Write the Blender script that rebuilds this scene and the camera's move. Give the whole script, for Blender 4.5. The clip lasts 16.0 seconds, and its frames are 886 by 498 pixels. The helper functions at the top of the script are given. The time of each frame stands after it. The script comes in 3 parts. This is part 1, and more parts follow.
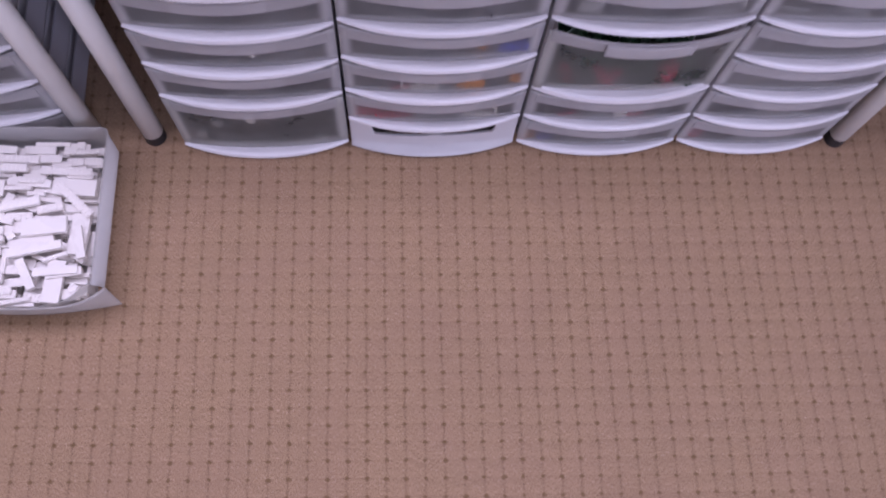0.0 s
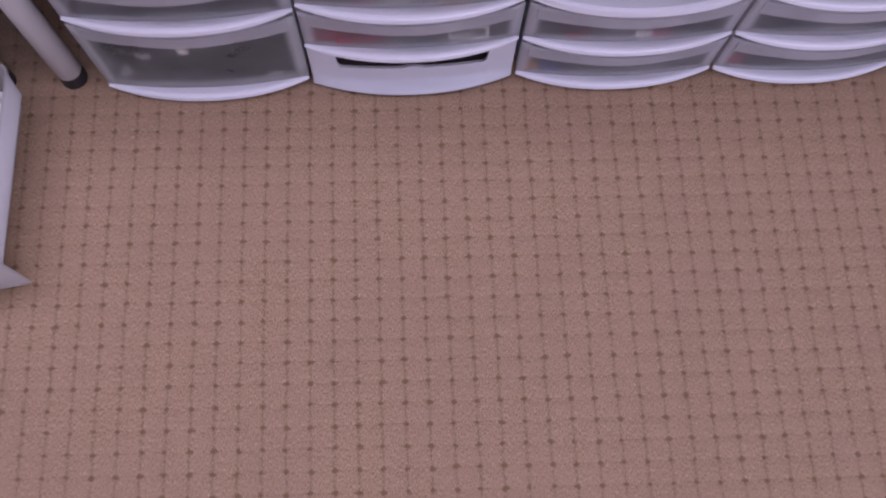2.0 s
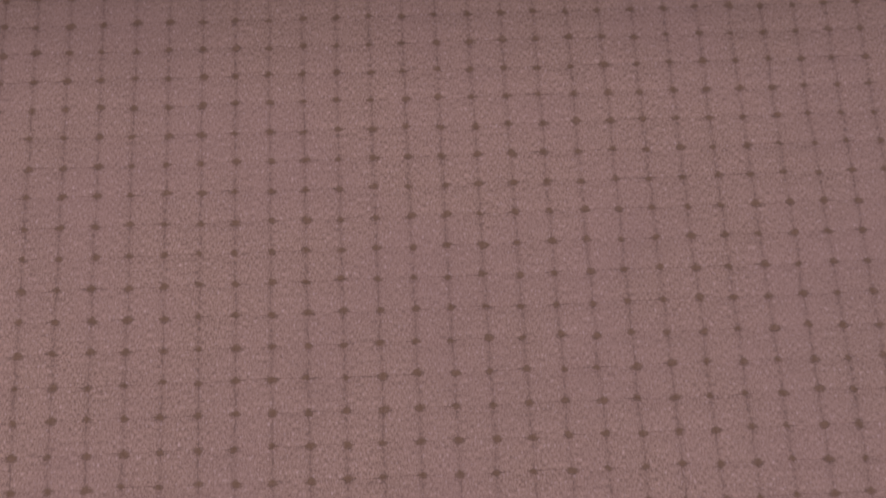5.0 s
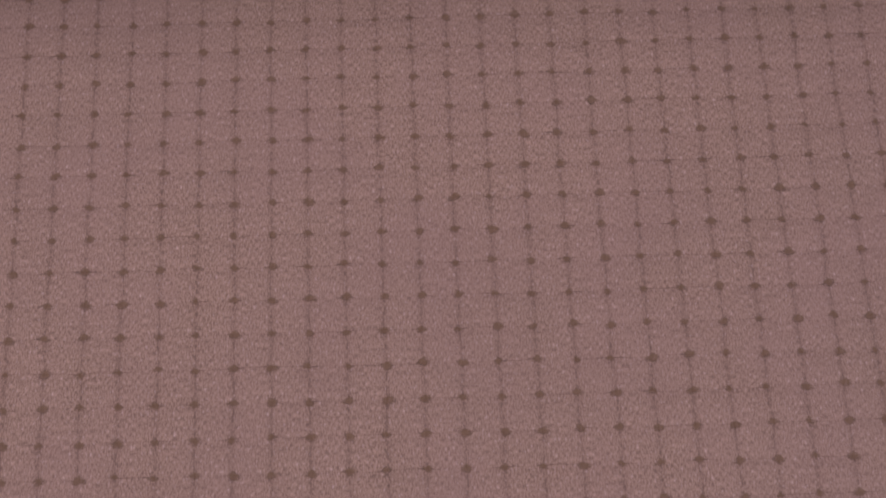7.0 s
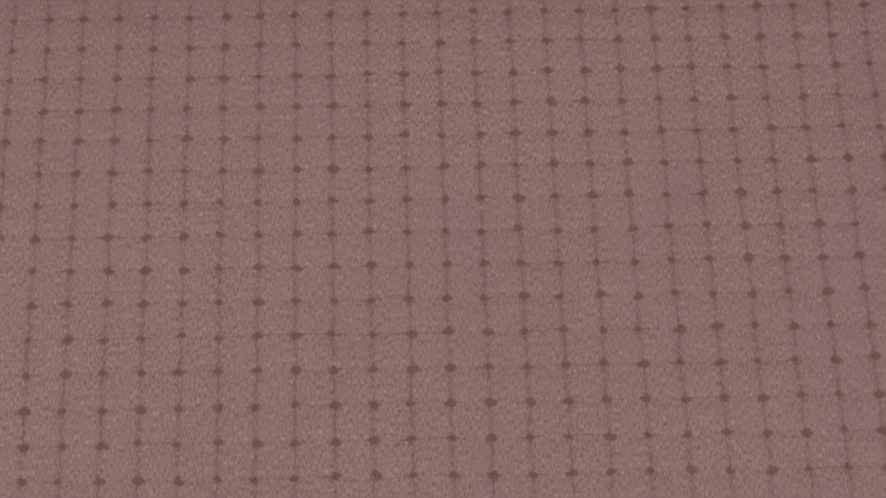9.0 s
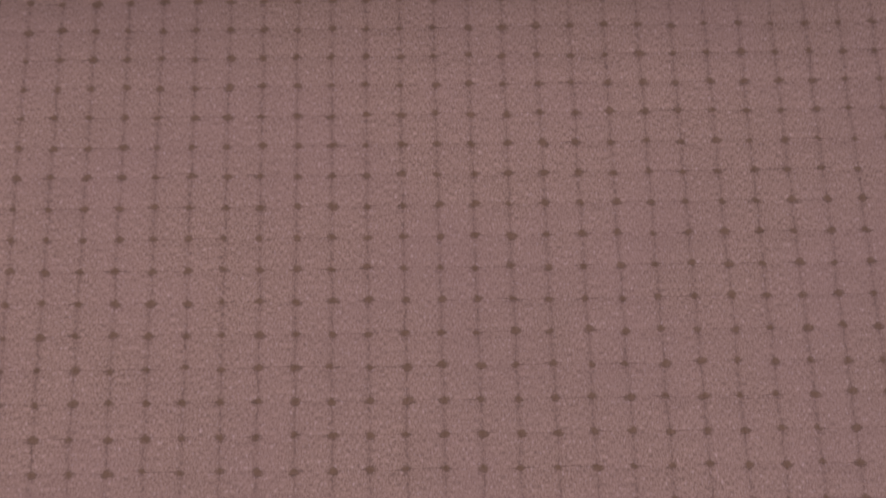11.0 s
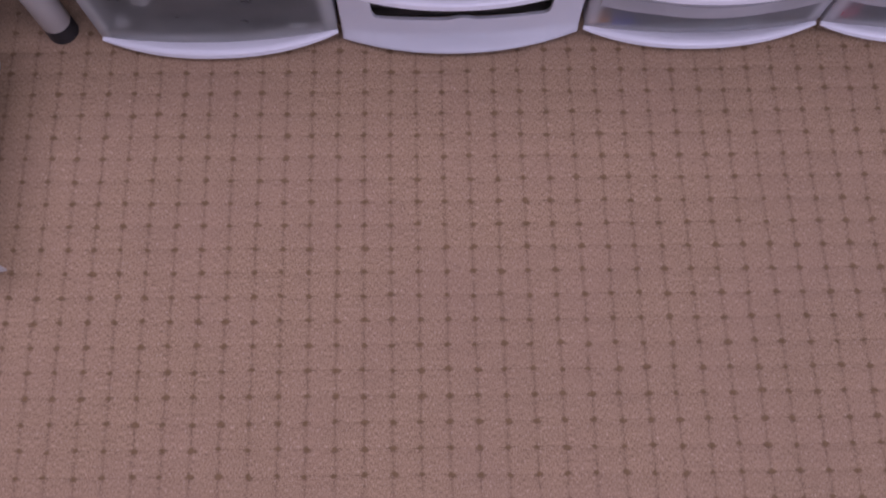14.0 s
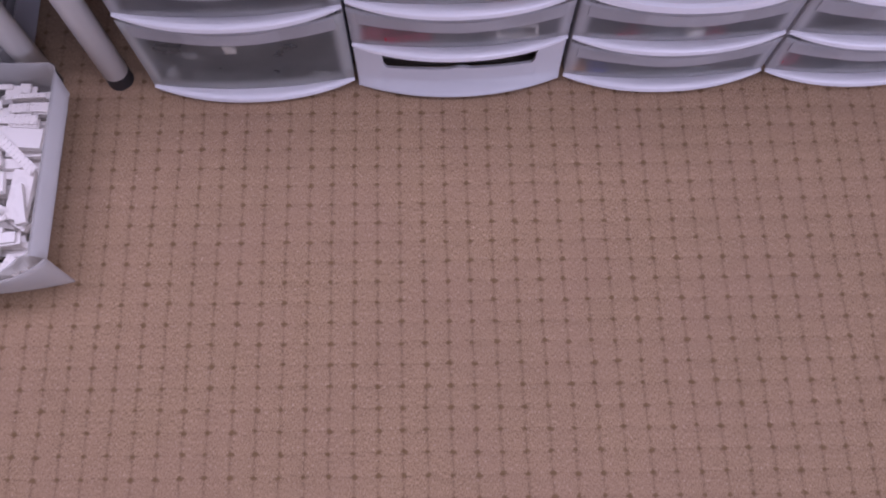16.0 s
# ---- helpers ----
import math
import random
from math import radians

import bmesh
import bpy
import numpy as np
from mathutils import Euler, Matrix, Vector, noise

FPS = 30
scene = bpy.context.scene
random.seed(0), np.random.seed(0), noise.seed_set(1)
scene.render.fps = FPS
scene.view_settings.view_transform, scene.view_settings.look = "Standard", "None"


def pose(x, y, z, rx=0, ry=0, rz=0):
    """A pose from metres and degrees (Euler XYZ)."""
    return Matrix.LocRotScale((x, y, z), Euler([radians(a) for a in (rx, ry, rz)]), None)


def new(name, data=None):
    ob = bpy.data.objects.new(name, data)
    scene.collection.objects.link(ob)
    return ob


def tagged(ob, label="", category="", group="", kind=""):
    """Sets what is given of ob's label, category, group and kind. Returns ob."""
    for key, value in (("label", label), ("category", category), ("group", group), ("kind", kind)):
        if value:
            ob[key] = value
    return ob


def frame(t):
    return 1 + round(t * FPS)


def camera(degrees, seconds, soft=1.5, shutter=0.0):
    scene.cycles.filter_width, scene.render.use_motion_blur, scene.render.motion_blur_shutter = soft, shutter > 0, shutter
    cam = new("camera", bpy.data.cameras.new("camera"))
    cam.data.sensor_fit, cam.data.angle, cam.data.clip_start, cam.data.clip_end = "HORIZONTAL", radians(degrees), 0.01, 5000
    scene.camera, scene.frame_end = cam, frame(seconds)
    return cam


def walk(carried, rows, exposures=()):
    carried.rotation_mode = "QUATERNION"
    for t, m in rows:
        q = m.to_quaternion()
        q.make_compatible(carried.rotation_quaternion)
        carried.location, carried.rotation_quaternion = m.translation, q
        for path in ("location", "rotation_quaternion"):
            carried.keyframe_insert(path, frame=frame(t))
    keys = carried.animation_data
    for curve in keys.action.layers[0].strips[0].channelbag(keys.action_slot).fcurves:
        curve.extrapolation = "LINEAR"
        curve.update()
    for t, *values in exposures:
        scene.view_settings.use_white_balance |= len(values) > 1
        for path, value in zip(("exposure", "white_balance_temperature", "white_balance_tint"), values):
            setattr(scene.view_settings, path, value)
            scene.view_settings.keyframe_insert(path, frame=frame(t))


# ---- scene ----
# ---------------------------------------------------------------- camera
cam = camera(54.0, 16.0, soft=1.92, shutter=0.7)
walk(cam, [
    (0.0, pose(-0.0436, -0.4579, 1.6097, 18.615, -2.669, -1.037)),
    (0.5, pose(-0.0206, -0.4506, 1.5375, 17.891, -1.889, -1.427)),
    (1.0, pose(-0.0049, -0.4330, 1.4664, 17.931, -1.450, -1.651)),
    (1.5, pose(0.0082, -0.4102, 1.3915, 17.574, -1.485, -1.754)),
    (2.0, pose(0.0184, -0.3777, 1.3046, 16.759, -1.467, -1.857)),
    (2.5, pose(0.0214, -0.3374, 1.2135, 16.171, -1.094, -1.861)),
    (3.0, pose(0.0247, -0.3049, 1.1250, 15.439, -0.878, -2.120)),
    (3.5, pose(0.0237, -0.2808, 1.0345, 14.897, -1.038, -2.303)),
    (4.0, pose(0.0068, -0.2630, 0.9492, 14.536, -1.179, -2.738)),
    (6.5, pose(0.0134, -0.2331, 0.8112, 12.876, -0.121, -1.930)),
    (7.0, pose(0.0134, -0.2353, 0.8102, 12.841, -0.182, -1.895)),
    (7.5, pose(0.0079, -0.2424, 0.8053, 12.496, -0.213, -1.642)),
    (8.0, pose(-0.0084, -0.2568, 0.7978, 11.677, 0.253, -1.326)),
    (10.5, pose(0.0038, -0.2255, 0.8107, 11.788, -0.077, -1.201)),
    (11.0, pose(-0.0032, -0.2291, 0.8344, 12.449, -0.177, -0.965)),
    (11.5, pose(-0.0083, -0.2377, 0.8760, 13.338, -0.216, -0.880)),
    (12.0, pose(-0.0103, -0.2484, 0.9186, 14.264, -0.268, -0.927)),
    (12.5, pose(-0.0127, -0.2673, 0.9558, 14.692, -0.279, -0.841)),
    (13.0, pose(-0.0119, -0.2874, 0.9968, 15.346, -0.402, -0.833)),
    (13.5, pose(-0.0134, -0.3073, 1.0399, 16.028, -0.332, -0.774)),
    (14.0, pose(-0.0140, -0.3244, 1.0833, 16.580, -0.265, -0.763)),
    (14.5, pose(-0.0174, -0.3421, 1.1278, 17.274, -0.184, -0.591)),
    (15.0, pose(-0.0131, -0.3667, 1.1727, 17.798, -0.189, -0.823)),
    (15.5, pose(-0.0126, -0.3899, 1.2173, 18.443, -0.132, -0.869)),
    (16.0, pose(-0.0148, -0.4146, 1.2647, 18.937, -0.040, -0.950)),
], exposures=[(0.0, 0.0, 6500, 8.5), (1.5, -0.12, 6500, 10.5), (3.5, -0.28, 6500, 14), (7.0, -0.38, 6550, 15), (12.5, -0.36, 6550, 14), (14.5, -0.26, 6500, 11.5), (16.0, -0.17, 6500, 10)])

# ---------------------------------------------------------------- light
world = bpy.data.worlds.new("room_world")
scene.world = world
world.use_nodes = True
world.node_tree.nodes["Background"].inputs["Color"].default_value = (0.75, 0.78, 1.0, 1)
world.node_tree.nodes["Background"].inputs["Strength"].default_value = 0.05


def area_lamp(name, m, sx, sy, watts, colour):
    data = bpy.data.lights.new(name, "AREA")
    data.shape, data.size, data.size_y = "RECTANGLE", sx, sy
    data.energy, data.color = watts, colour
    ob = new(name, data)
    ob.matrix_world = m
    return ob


# unseen overhead source, its place and size tuned to the shading
area_lamp("unseen_overhead_light", pose(-0.72, 0.19, 2.44), 2.3, 0.70, 35.5, (0.97, 0.89, 1.305))
# fill added low in the south to light the drawer fronts
area_lamp("added_south_fill", pose(1.25, -2.595, 0.95, 90, 0, 0), 1.3, 1.3, 44, (0.935, 0.918, 1.41))

# ---------------------------------------------------------------- materials


def material(name):
    m = bpy.data.materials.new(name)
    m.use_nodes = True
    t = m.node_tree
    return m, t, t.nodes["Principled BSDF"], t.nodes["Material Output"]


def node(t, kind, **values):
    n = t.nodes.new(kind)
    for k, v in values.items():
        if k in n.inputs:
            n.inputs[k].default_value = v
    return n


def maths(t, op, a, b=None, c=None):
    n = t.nodes.new("ShaderNodeMath")
    n.operation = op
    for k, v in enumerate((a, b, c)):
        if v is None:
            continue
        if isinstance(v, (int, float)):
            n.inputs[k].default_value = v
        else:
            t.links.new(v, n.inputs[k])
    return n.outputs[0]


def smooth(t, value, low, high, out0, out1):
    n = t.nodes.new("ShaderNodeMapRange")
    n.interpolation_type = "SMOOTHSTEP"
    t.links.new(value, n.inputs[0])
    for k, v in zip((1, 2, 3, 4), (low, high, out0, out1)):
        n.inputs[k].default_value = v
    return n.outputs[0]


def mixed(t, fac, a, b):
    n = t.nodes.new("ShaderNodeMix")
    n.data_type = "RGBA"
    ends = [s for s in n.inputs if s.type == "RGBA"]
    for s, v in ((n.inputs[0], fac), (ends[0], a), (ends[1], b)):
        if isinstance(v, (int, float)):
            s.default_value = v
        elif isinstance(v, tuple):
            s.default_value = (*v, 1)
        else:
            t.links.new(v, s)
    return [s for s in n.outputs if s.type == "RGBA"][0]


def bump(t, bsdf, height, strength, distance):
    n = t.nodes.new("ShaderNodeBump")
    n.inputs["Strength"].default_value, n.inputs["Distance"].default_value = strength, distance
    t.links.new(height, n.inputs["Height"])
    t.links.new(n.outputs[0], bsdf.inputs["Normal"])


def carpet_material():
    m, t, bsdf, out = material("tan_tufted_carpet")
    uv = t.nodes.new("ShaderNodeUVMap")
    uv.uv_map = "weave"
    geo = t.nodes.new("ShaderNodeNewGeometry")
    # the weave wanders a little
    wob = node(t, "ShaderNodeTexNoise", Scale=1.3, Detail=3.0)
    t.links.new(uv.outputs[0], wob.inputs["Vector"])
    sub = t.nodes.new("ShaderNodeVectorMath")
    sub.operation = "MULTIPLY_ADD"
    sub.inputs[1].default_value, sub.inputs[2].default_value = (0.16, 0.16, 0), (-0.08, -0.08, 0)
    t.links.new(wob.outputs["Color"], sub.inputs[0])
    add = t.nodes.new("ShaderNodeVectorMath")
    add.operation = "ADD"
    t.links.new(uv.outputs[0], add.inputs[0])
    t.links.new(sub.outputs[0], add.inputs[1])
    sep = t.nodes.new("ShaderNodeSeparateXYZ")
    t.links.new(add.outputs[0], sep.inputs[0])
    # distance from the nearest line across and along
    dx = maths(t, "ABSOLUTE", maths(t, "SUBTRACT", maths(t, "FRACT", maths(t, "ADD", sep.outputs[0], 0.5)), 0.5))
    dy = maths(t, "ABSOLUTE", maths(t, "SUBTRACT", maths(t, "FRACT", maths(t, "ADD", sep.outputs[1], 0.5)), 0.5))
    # one random number for each crossing
    cell = t.nodes.new("ShaderNodeVectorMath")
    cell.operation = "FLOOR"
    half = t.nodes.new("ShaderNodeVectorMath")
    half.operation = "ADD"
    half.inputs[1].default_value = (0.5, 0.5, 0)
    t.links.new(add.outputs[0], half.inputs[0])
    t.links.new(half.outputs[0], cell.inputs[0])
    white = t.nodes.new("ShaderNodeTexWhiteNoise")
    white.noise_dimensions = "2D"
    t.links.new(cell.outputs[0], white.inputs["Vector"])
    rnd = white.outputs["Value"]
    fib = node(t, "ShaderNodeTexNoise", Scale=19.0, Detail=5.0, Roughness=0.75)
    t.links.new(uv.outputs[0], fib.inputs["Vector"])
    fine = node(t, "ShaderNodeTexNoise", Scale=1.0, Detail=4.0, Roughness=0.75)
    stretch = t.nodes.new("ShaderNodeMapping")
    stretch.inputs["Scale"].default_value = (860, 230, 1)
    t.links.new(geo.outputs["Position"], stretch.inputs[0])
    t.links.new(stretch.outputs[0], fine.inputs["Vector"])
    big = node(t, "ShaderNodeTexNoise", Scale=3.2, Detail=5.0, Roughness=0.6)
    t.links.new(geo.outputs["Position"], big.inputs["Vector"])
    # knots at the crossings: ragged lozenges, each a little off its crossing
    shift = t.nodes.new("ShaderNodeSeparateColor")
    t.links.new(white.outputs["Color"], shift.inputs[0])
    lump = node(t, "ShaderNodeTexNoise", Scale=5.5, Detail=2.0)
    t.links.new(uv.outputs[0], lump.inputs["Vector"])
    ragged = maths(t, "MULTIPLY_ADD", fib.outputs[0], 0.32, -0.16)
    sx = maths(t, "SUBTRACT", maths(t, "FRACT", maths(t, "ADD", sep.outputs[0], 0.5)), maths(t, "MULTIPLY_ADD", shift.outputs[0], 0.07, 0.465))
    sy = maths(t, "SUBTRACT", maths(t, "FRACT", maths(t, "ADD", sep.outputs[1], 0.5)), maths(t, "MULTIPLY_ADD", shift.outputs[1], 0.07, 0.465))
    kx = maths(t, "MULTIPLY", maths(t, "ABSOLUTE", sx), maths(t, "MULTIPLY_ADD", sy, 1.6, 0.85))
    ky = maths(t, "ABSOLUTE", sy)
    loz = maths(t, "ADD", maths(t, "SQRT", maths(t, "ADD", maths(t, "MULTIPLY", kx, kx), maths(t, "MULTIPLY", ky, ky))),
                maths(t, "ADD", maths(t, "MULTIPLY", maths(t, "ADD", kx, ky), 0.3), maths(t, "ADD", ragged, maths(t, "MULTIPLY_ADD", lump.outputs[0], 0.22, -0.11))))
    reach = maths(t, "MULTIPLY_ADD", rnd, 0.055, 0.120)
    knot = smooth(t, maths(t, "DIVIDE", loz, reach), 0.70, 1.22, 1.0, 0.0)
    # thin broken seams across, softer ones along
    broken = smooth(t, maths(t, "ADD", maths(t, "MULTIPLY", wob.outputs[0], 0.7), maths(t, "MULTIPLY", fib.outputs[0], 0.6)), 0.55, 0.82, 0.10, 1.0)
    across = maths(t, "MULTIPLY", smooth(t, maths(t, "ADD", dy, maths(t, "MULTIPLY", ragged, 0.30)), 0.004, 0.028, 1.0, 0.0),
                   maths(t, "MULTIPLY", broken, smooth(t, dx, 0.12, 0.40, 1.25, 0.50)))
    wide = maths(t, "MULTIPLY", smooth(t, maths(t, "ADD", dx, maths(t, "MULTIPLY", ragged, 0.7)), 0.015, 0.140, 1.0, 0.0),
                 maths(t, "MULTIPLY_ADD", wob.outputs[0], 0.42, 0.0))
    thread = maths(t, "MULTIPLY", smooth(t, maths(t, "ADD", dx, maths(t, "MULTIPLY", ragged, 0.4)), 0.004, 0.042, 1.0, 0.0), smooth(t, lump.outputs[0], 0.40, 0.62, 0.25, 1.0))
    along = maths(t, "MAXIMUM", wide, maths(t, "MULTIPLY", thread, 0.72))
    seam = maths(t, "MAXIMUM", maths(t, "MULTIPLY", across, 0.64), maths(t, "MULTIPLY", along, 0.80))
    pile = mixed(t, smooth(t, fine.outputs[0], 0.36, 0.64, 0.0, 1.0), (0.222, 0.144, 0.085), (0.530, 0.356, 0.219))
    pile = mixed(t, smooth(t, big.outputs[0], 0.35, 0.7, 0.0, 0.30), pile, (0.31, 0.205, 0.137))
    patch = node(t, "ShaderNodeTexNoise", Scale=7.5, Detail=4.0)
    t.links.new(geo.outputs["Position"], patch.inputs["Vector"])
    pile = mixed(t, smooth(t, patch.outputs[0], 0.38, 0.70, 0.0, 0.24), pile, (0.385, 0.243, 0.172))
    pile = mixed(t, maths(t, "MULTIPLY", rnd, 0.12), pile, (0.48, 0.32, 0.21))
    speck = node(t, "ShaderNodeTexNoise", Scale=1.0, Detail=2.0)
    stretch2 = t.nodes.new("ShaderNodeMapping")
    stretch2.inputs["Scale"].default_value, stretch2.inputs["Location"].default_value = (520, 200, 1), (3.1, 7.7, 0)
    t.links.new(geo.outputs["Position"], stretch2.inputs[0])
    t.links.new(stretch2.outputs[0], speck.inputs["Vector"])
    pile = mixed(t, smooth(t, speck.outputs[0], 0.59, 0.75, 0.0, 0.66), pile, (0.69, 0.515, 0.38))
    pile = mixed(t, smooth(t, speck.outputs[0], 0.28, 0.40, 0.55, 0.0), pile, (0.19, 0.115, 0.078))
    lined = mixed(t, seam, pile, (0.15, 0.088, 0.052))
    t.links.new(mixed(t, maths(t, "MULTIPLY", knot, 0.73), lined, (0.188, 0.112, 0.050)), bsdf.inputs["Base Color"])
    bsdf.inputs["Roughness"].default_value = 0.95
    bsdf.inputs["Specular IOR Level"].default_value = 0.15
    bsdf.inputs["Sheen Weight"].default_value = 0.12
    h = maths(t, "SUBTRACT", maths(t, "MULTIPLY_ADD", fine.outputs[0], 0.5, maths(t, "MULTIPLY", fib.outputs[0], 0.35)),
              maths(t, "MULTIPLY", maths(t, "MAXIMUM", seam, knot), 0.6))
    bump(t, bsdf, h, 0.55, 0.0022)
    return m


def plastic(name, colour, rough=0.4, wear=0.06, spec=0.5):
    m, t, bsdf, out = material(name)
    tex = t.nodes.new("ShaderNodeTexCoord")
    a = node(t, "ShaderNodeTexNoise", Scale=14.0, Detail=4.0)
    b = node(t, "ShaderNodeTexNoise", Scale=240.0, Detail=2.0)
    for n in (a, b):
        t.links.new(tex.outputs["Object"], n.inputs["Vector"])
    info = t.nodes.new("ShaderNodeObjectInfo")
    dark = tuple(c * (1 - wear * 2) for c in colour)
    fac = maths(t, "MULTIPLY_ADD", smooth(t, a.outputs[0], 0.3, 0.7, 0, 1), 0.6, maths(t, "MULTIPLY", info.outputs["Random"], 0.4))
    t.links.new(mixed(t, fac, dark, colour), bsdf.inputs["Base Color"])
    t.links.new(smooth(t, a.outputs[0], 0.2, 0.8, rough - 0.08, rough + 0.12), bsdf.inputs["Roughness"])
    bsdf.inputs["Specular IOR Level"].default_value = spec
    bump(t, bsdf, b.outputs[0], 0.12, 0.0004)
    return m


def frosted(name, colour, clear, rough=0.38, border=None):
    """Milky translucent plastic: part of the light goes straight through; border is the clearness at the thicker sides of a front."""
    m, t, bsdf, out = material(name)
    tex = t.nodes.new("ShaderNodeTexCoord")
    a = node(t, "ShaderNodeTexNoise", Scale=9.0, Detail=5.0)
    b = node(t, "ShaderNodeTexNoise", Scale=160.0, Detail=2.0)
    for n in (a, b):
        t.links.new(tex.outputs["Object"], n.inputs["Vector"])
    t.links.new(mixed(t, a.outputs[0], tuple(c * 0.86 for c in colour), colour), bsdf.inputs["Base Color"])
    bsdf.inputs["Roughness"].default_value = rough
    bump(t, bsdf, b.outputs[0], 0.10, 0.0004)
    see = t.nodes.new("ShaderNodeBsdfTransparent")
    see.inputs[0].default_value = (0.87, 0.87, 0.85, 1)
    glow = t.nodes.new("ShaderNodeBsdfTranslucent")
    glow.inputs[0].default_value = (*colour, 1)
    if border is not None:
        blur = t.nodes.new("ShaderNodeBsdfRefraction")
        blur.inputs["Color"].default_value, blur.inputs["Roughness"].default_value, blur.inputs["IOR"].default_value = (0.87, 0.87, 0.85, 1), 0.30, 1.03
        both = t.nodes.new("ShaderNodeMixShader")
        both.inputs[0].default_value = 0.18
        t.links.new(see.outputs[0], both.inputs[1])
        t.links.new(blur.outputs[0], both.inputs[2])
        see = both
    m1, m2 = t.nodes.new("ShaderNodeMixShader"), t.nodes.new("ShaderNodeMixShader")
    m1.inputs[0].default_value = 0.45 if clear < 0.16 else 0.35
    t.links.new(bsdf.outputs[0], m1.inputs[1])
    t.links.new(glow.outputs[0], m1.inputs[2])
    fac = smooth(t, a.outputs[0], 0.25, 0.75, clear - 0.05, clear + 0.05)
    if border is not None:
        sep = t.nodes.new("ShaderNodeSeparateXYZ")
        t.links.new(tex.outputs["Generated"], sep.inputs[0])
        side = maths(t, "ABSOLUTE", maths(t, "SUBTRACT", sep.outputs[0], 0.5))
        edge = maths(t, "MAXIMUM", smooth(t, side, 0.415, 0.485, 0.0, 1.0), maths(t, "MULTIPLY", smooth(t, sep.outputs[2], 0.05, 0.20, 1.0, 0.0), 0.5))
        fac = maths(t, "MULTIPLY", fac, smooth(t, edge, 0.0, 1.0, 1.0, border / clear))
    t.links.new(fac, m2.inputs[0])
    t.links.new(m1.outputs[0], m2.inputs[1])
    t.links.new(see.outputs[0], m2.inputs[2])
    t.links.new(m2.outputs[0], out.inputs["Surface"])
    return m


def painted(name, colour, rough, scale=6.0, relief=0.0):
    m, t, bsdf, out = material(name)
    tex = t.nodes.new("ShaderNodeTexCoord")
    a = node(t, "ShaderNodeTexNoise", Scale=scale, Detail=6.0)
    t.links.new(tex.outputs["Object"], a.inputs["Vector"])
    t.links.new(mixed(t, smooth(t, a.outputs[0], 0.3, 0.7, 0, 1), tuple(c * 0.92 for c in colour), colour), bsdf.inputs["Base Color"])
    bsdf.inputs["Roughness"].default_value = rough
    if relief:
        b = node(t, "ShaderNodeTexNoise", Scale=scale * 40, Detail=3.0)
        t.links.new(tex.outputs["Object"], b.inputs["Vector"])
        bump(t, bsdf, b.outputs[0], relief, 0.001)
    return m


CARPET = carpet_material()
SHELF = plastic("white_polypropylene", (0.775, 0.77, 0.80), 0.42, 0.03)
FROST = frosted("frosted_drawer_plastic", (0.77, 0.765, 0.775), 0.86, border=0.45)
FROST_DEEP = frosted("clearer_frosted_plastic", (0.76, 0.765, 0.735), 0.88, border=0.45)
# the shelves' white, darkened for the shade on the base's steep face
PANEL = plastic("white_base_plastic_shaded", (0.58, 0.578, 0.60), 0.45, 0.04)
PULL = frosted("frosted_pull_plastic", (0.77, 0.76, 0.78), 0.46)
TRAY = frosted("milky_tray_plastic", (0.78, 0.77, 0.80), 0.30)
SIDE = frosted("frosted_side_plastic", (0.70, 0.69, 0.73), 0.20)
RUNNER = frosted("milky_runner_plastic", (0.80, 0.79, 0.785), 0.34)
BIN = frosted("milky_bin_plastic", (0.90, 0.885, 0.87), 0.52)
STEEL = plastic("white_powder_coated_steel", (0.62, 0.605, 0.575), 0.38, 0.05)
RUBBER = plastic("black_rubber", (0.015, 0.014, 0.016), 0.55, 0.1)
# dark tone painted in place of the shade inside the hand slot
SLOT_SHADE = plastic("slot_shade_tone", (0.13, 0.115, 0.10), 0.6, 0.1)
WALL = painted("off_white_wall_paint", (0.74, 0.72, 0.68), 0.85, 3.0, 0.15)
# darkened so that less light bounces off the unseen north wall
WALL_DIMMED = painted("wall_paint_darkened_for_shade", (0.10, 0.10, 0.105), 0.85, 3.0, 0.15)
CEIL = painted("white_ceiling_paint", (0.82, 0.82, 0.80), 0.9, 3.0, 0.1)
DESK = painted("white_laminate", (0.78, 0.77, 0.75), 0.45, 8.0)
BRICK_WHITE = plastic("white_abs_plastic", (0.99, 0.945, 0.90), 0.30, 0.01)
TOYS = {
    "black": plastic("black_abs_plastic", (0.022, 0.022, 0.026), 0.35),
    "grey": plastic("dark_grey_abs_plastic", (0.095, 0.098, 0.105), 0.35),
    "pale": plastic("light_grey_abs_plastic", (0.36, 0.37, 0.38), 0.35),
    "white": BRICK_WHITE,
    "red": plastic("red_abs_plastic", (0.36, 0.018, 0.050), 0.32),
    "orange": plastic("orange_abs_plastic", (0.72, 0.27, 0.03), 0.32),
    "blue": plastic("blue_abs_plastic", (0.04, 0.06, 0.42), 0.32),
    "green": plastic("dark_green_abs_plastic", (0.014, 0.055, 0.022), 0.4),
}

# ---------------------------------------------------------------- helpers


def mesh_of(bm, mats, shade=True, name="mesh"):
    bmesh.ops.recalc_face_normals(bm, faces=bm.faces)
    me = bpy.data.meshes.new(name)
    bm.to_mesh(me)
    bm.free()
    for m in mats if isinstance(mats, (list, tuple)) else [mats]:
        me.materials.append(m)
    if shade:
        me.update()
    return me


def part(name, bm, mat, parent=None, label=""):
    ob = new(name, mesh_of(bm, mat, name=name))
    if parent:
        ob.parent = parent
    if label:
        tagged(ob, label)
    return ob


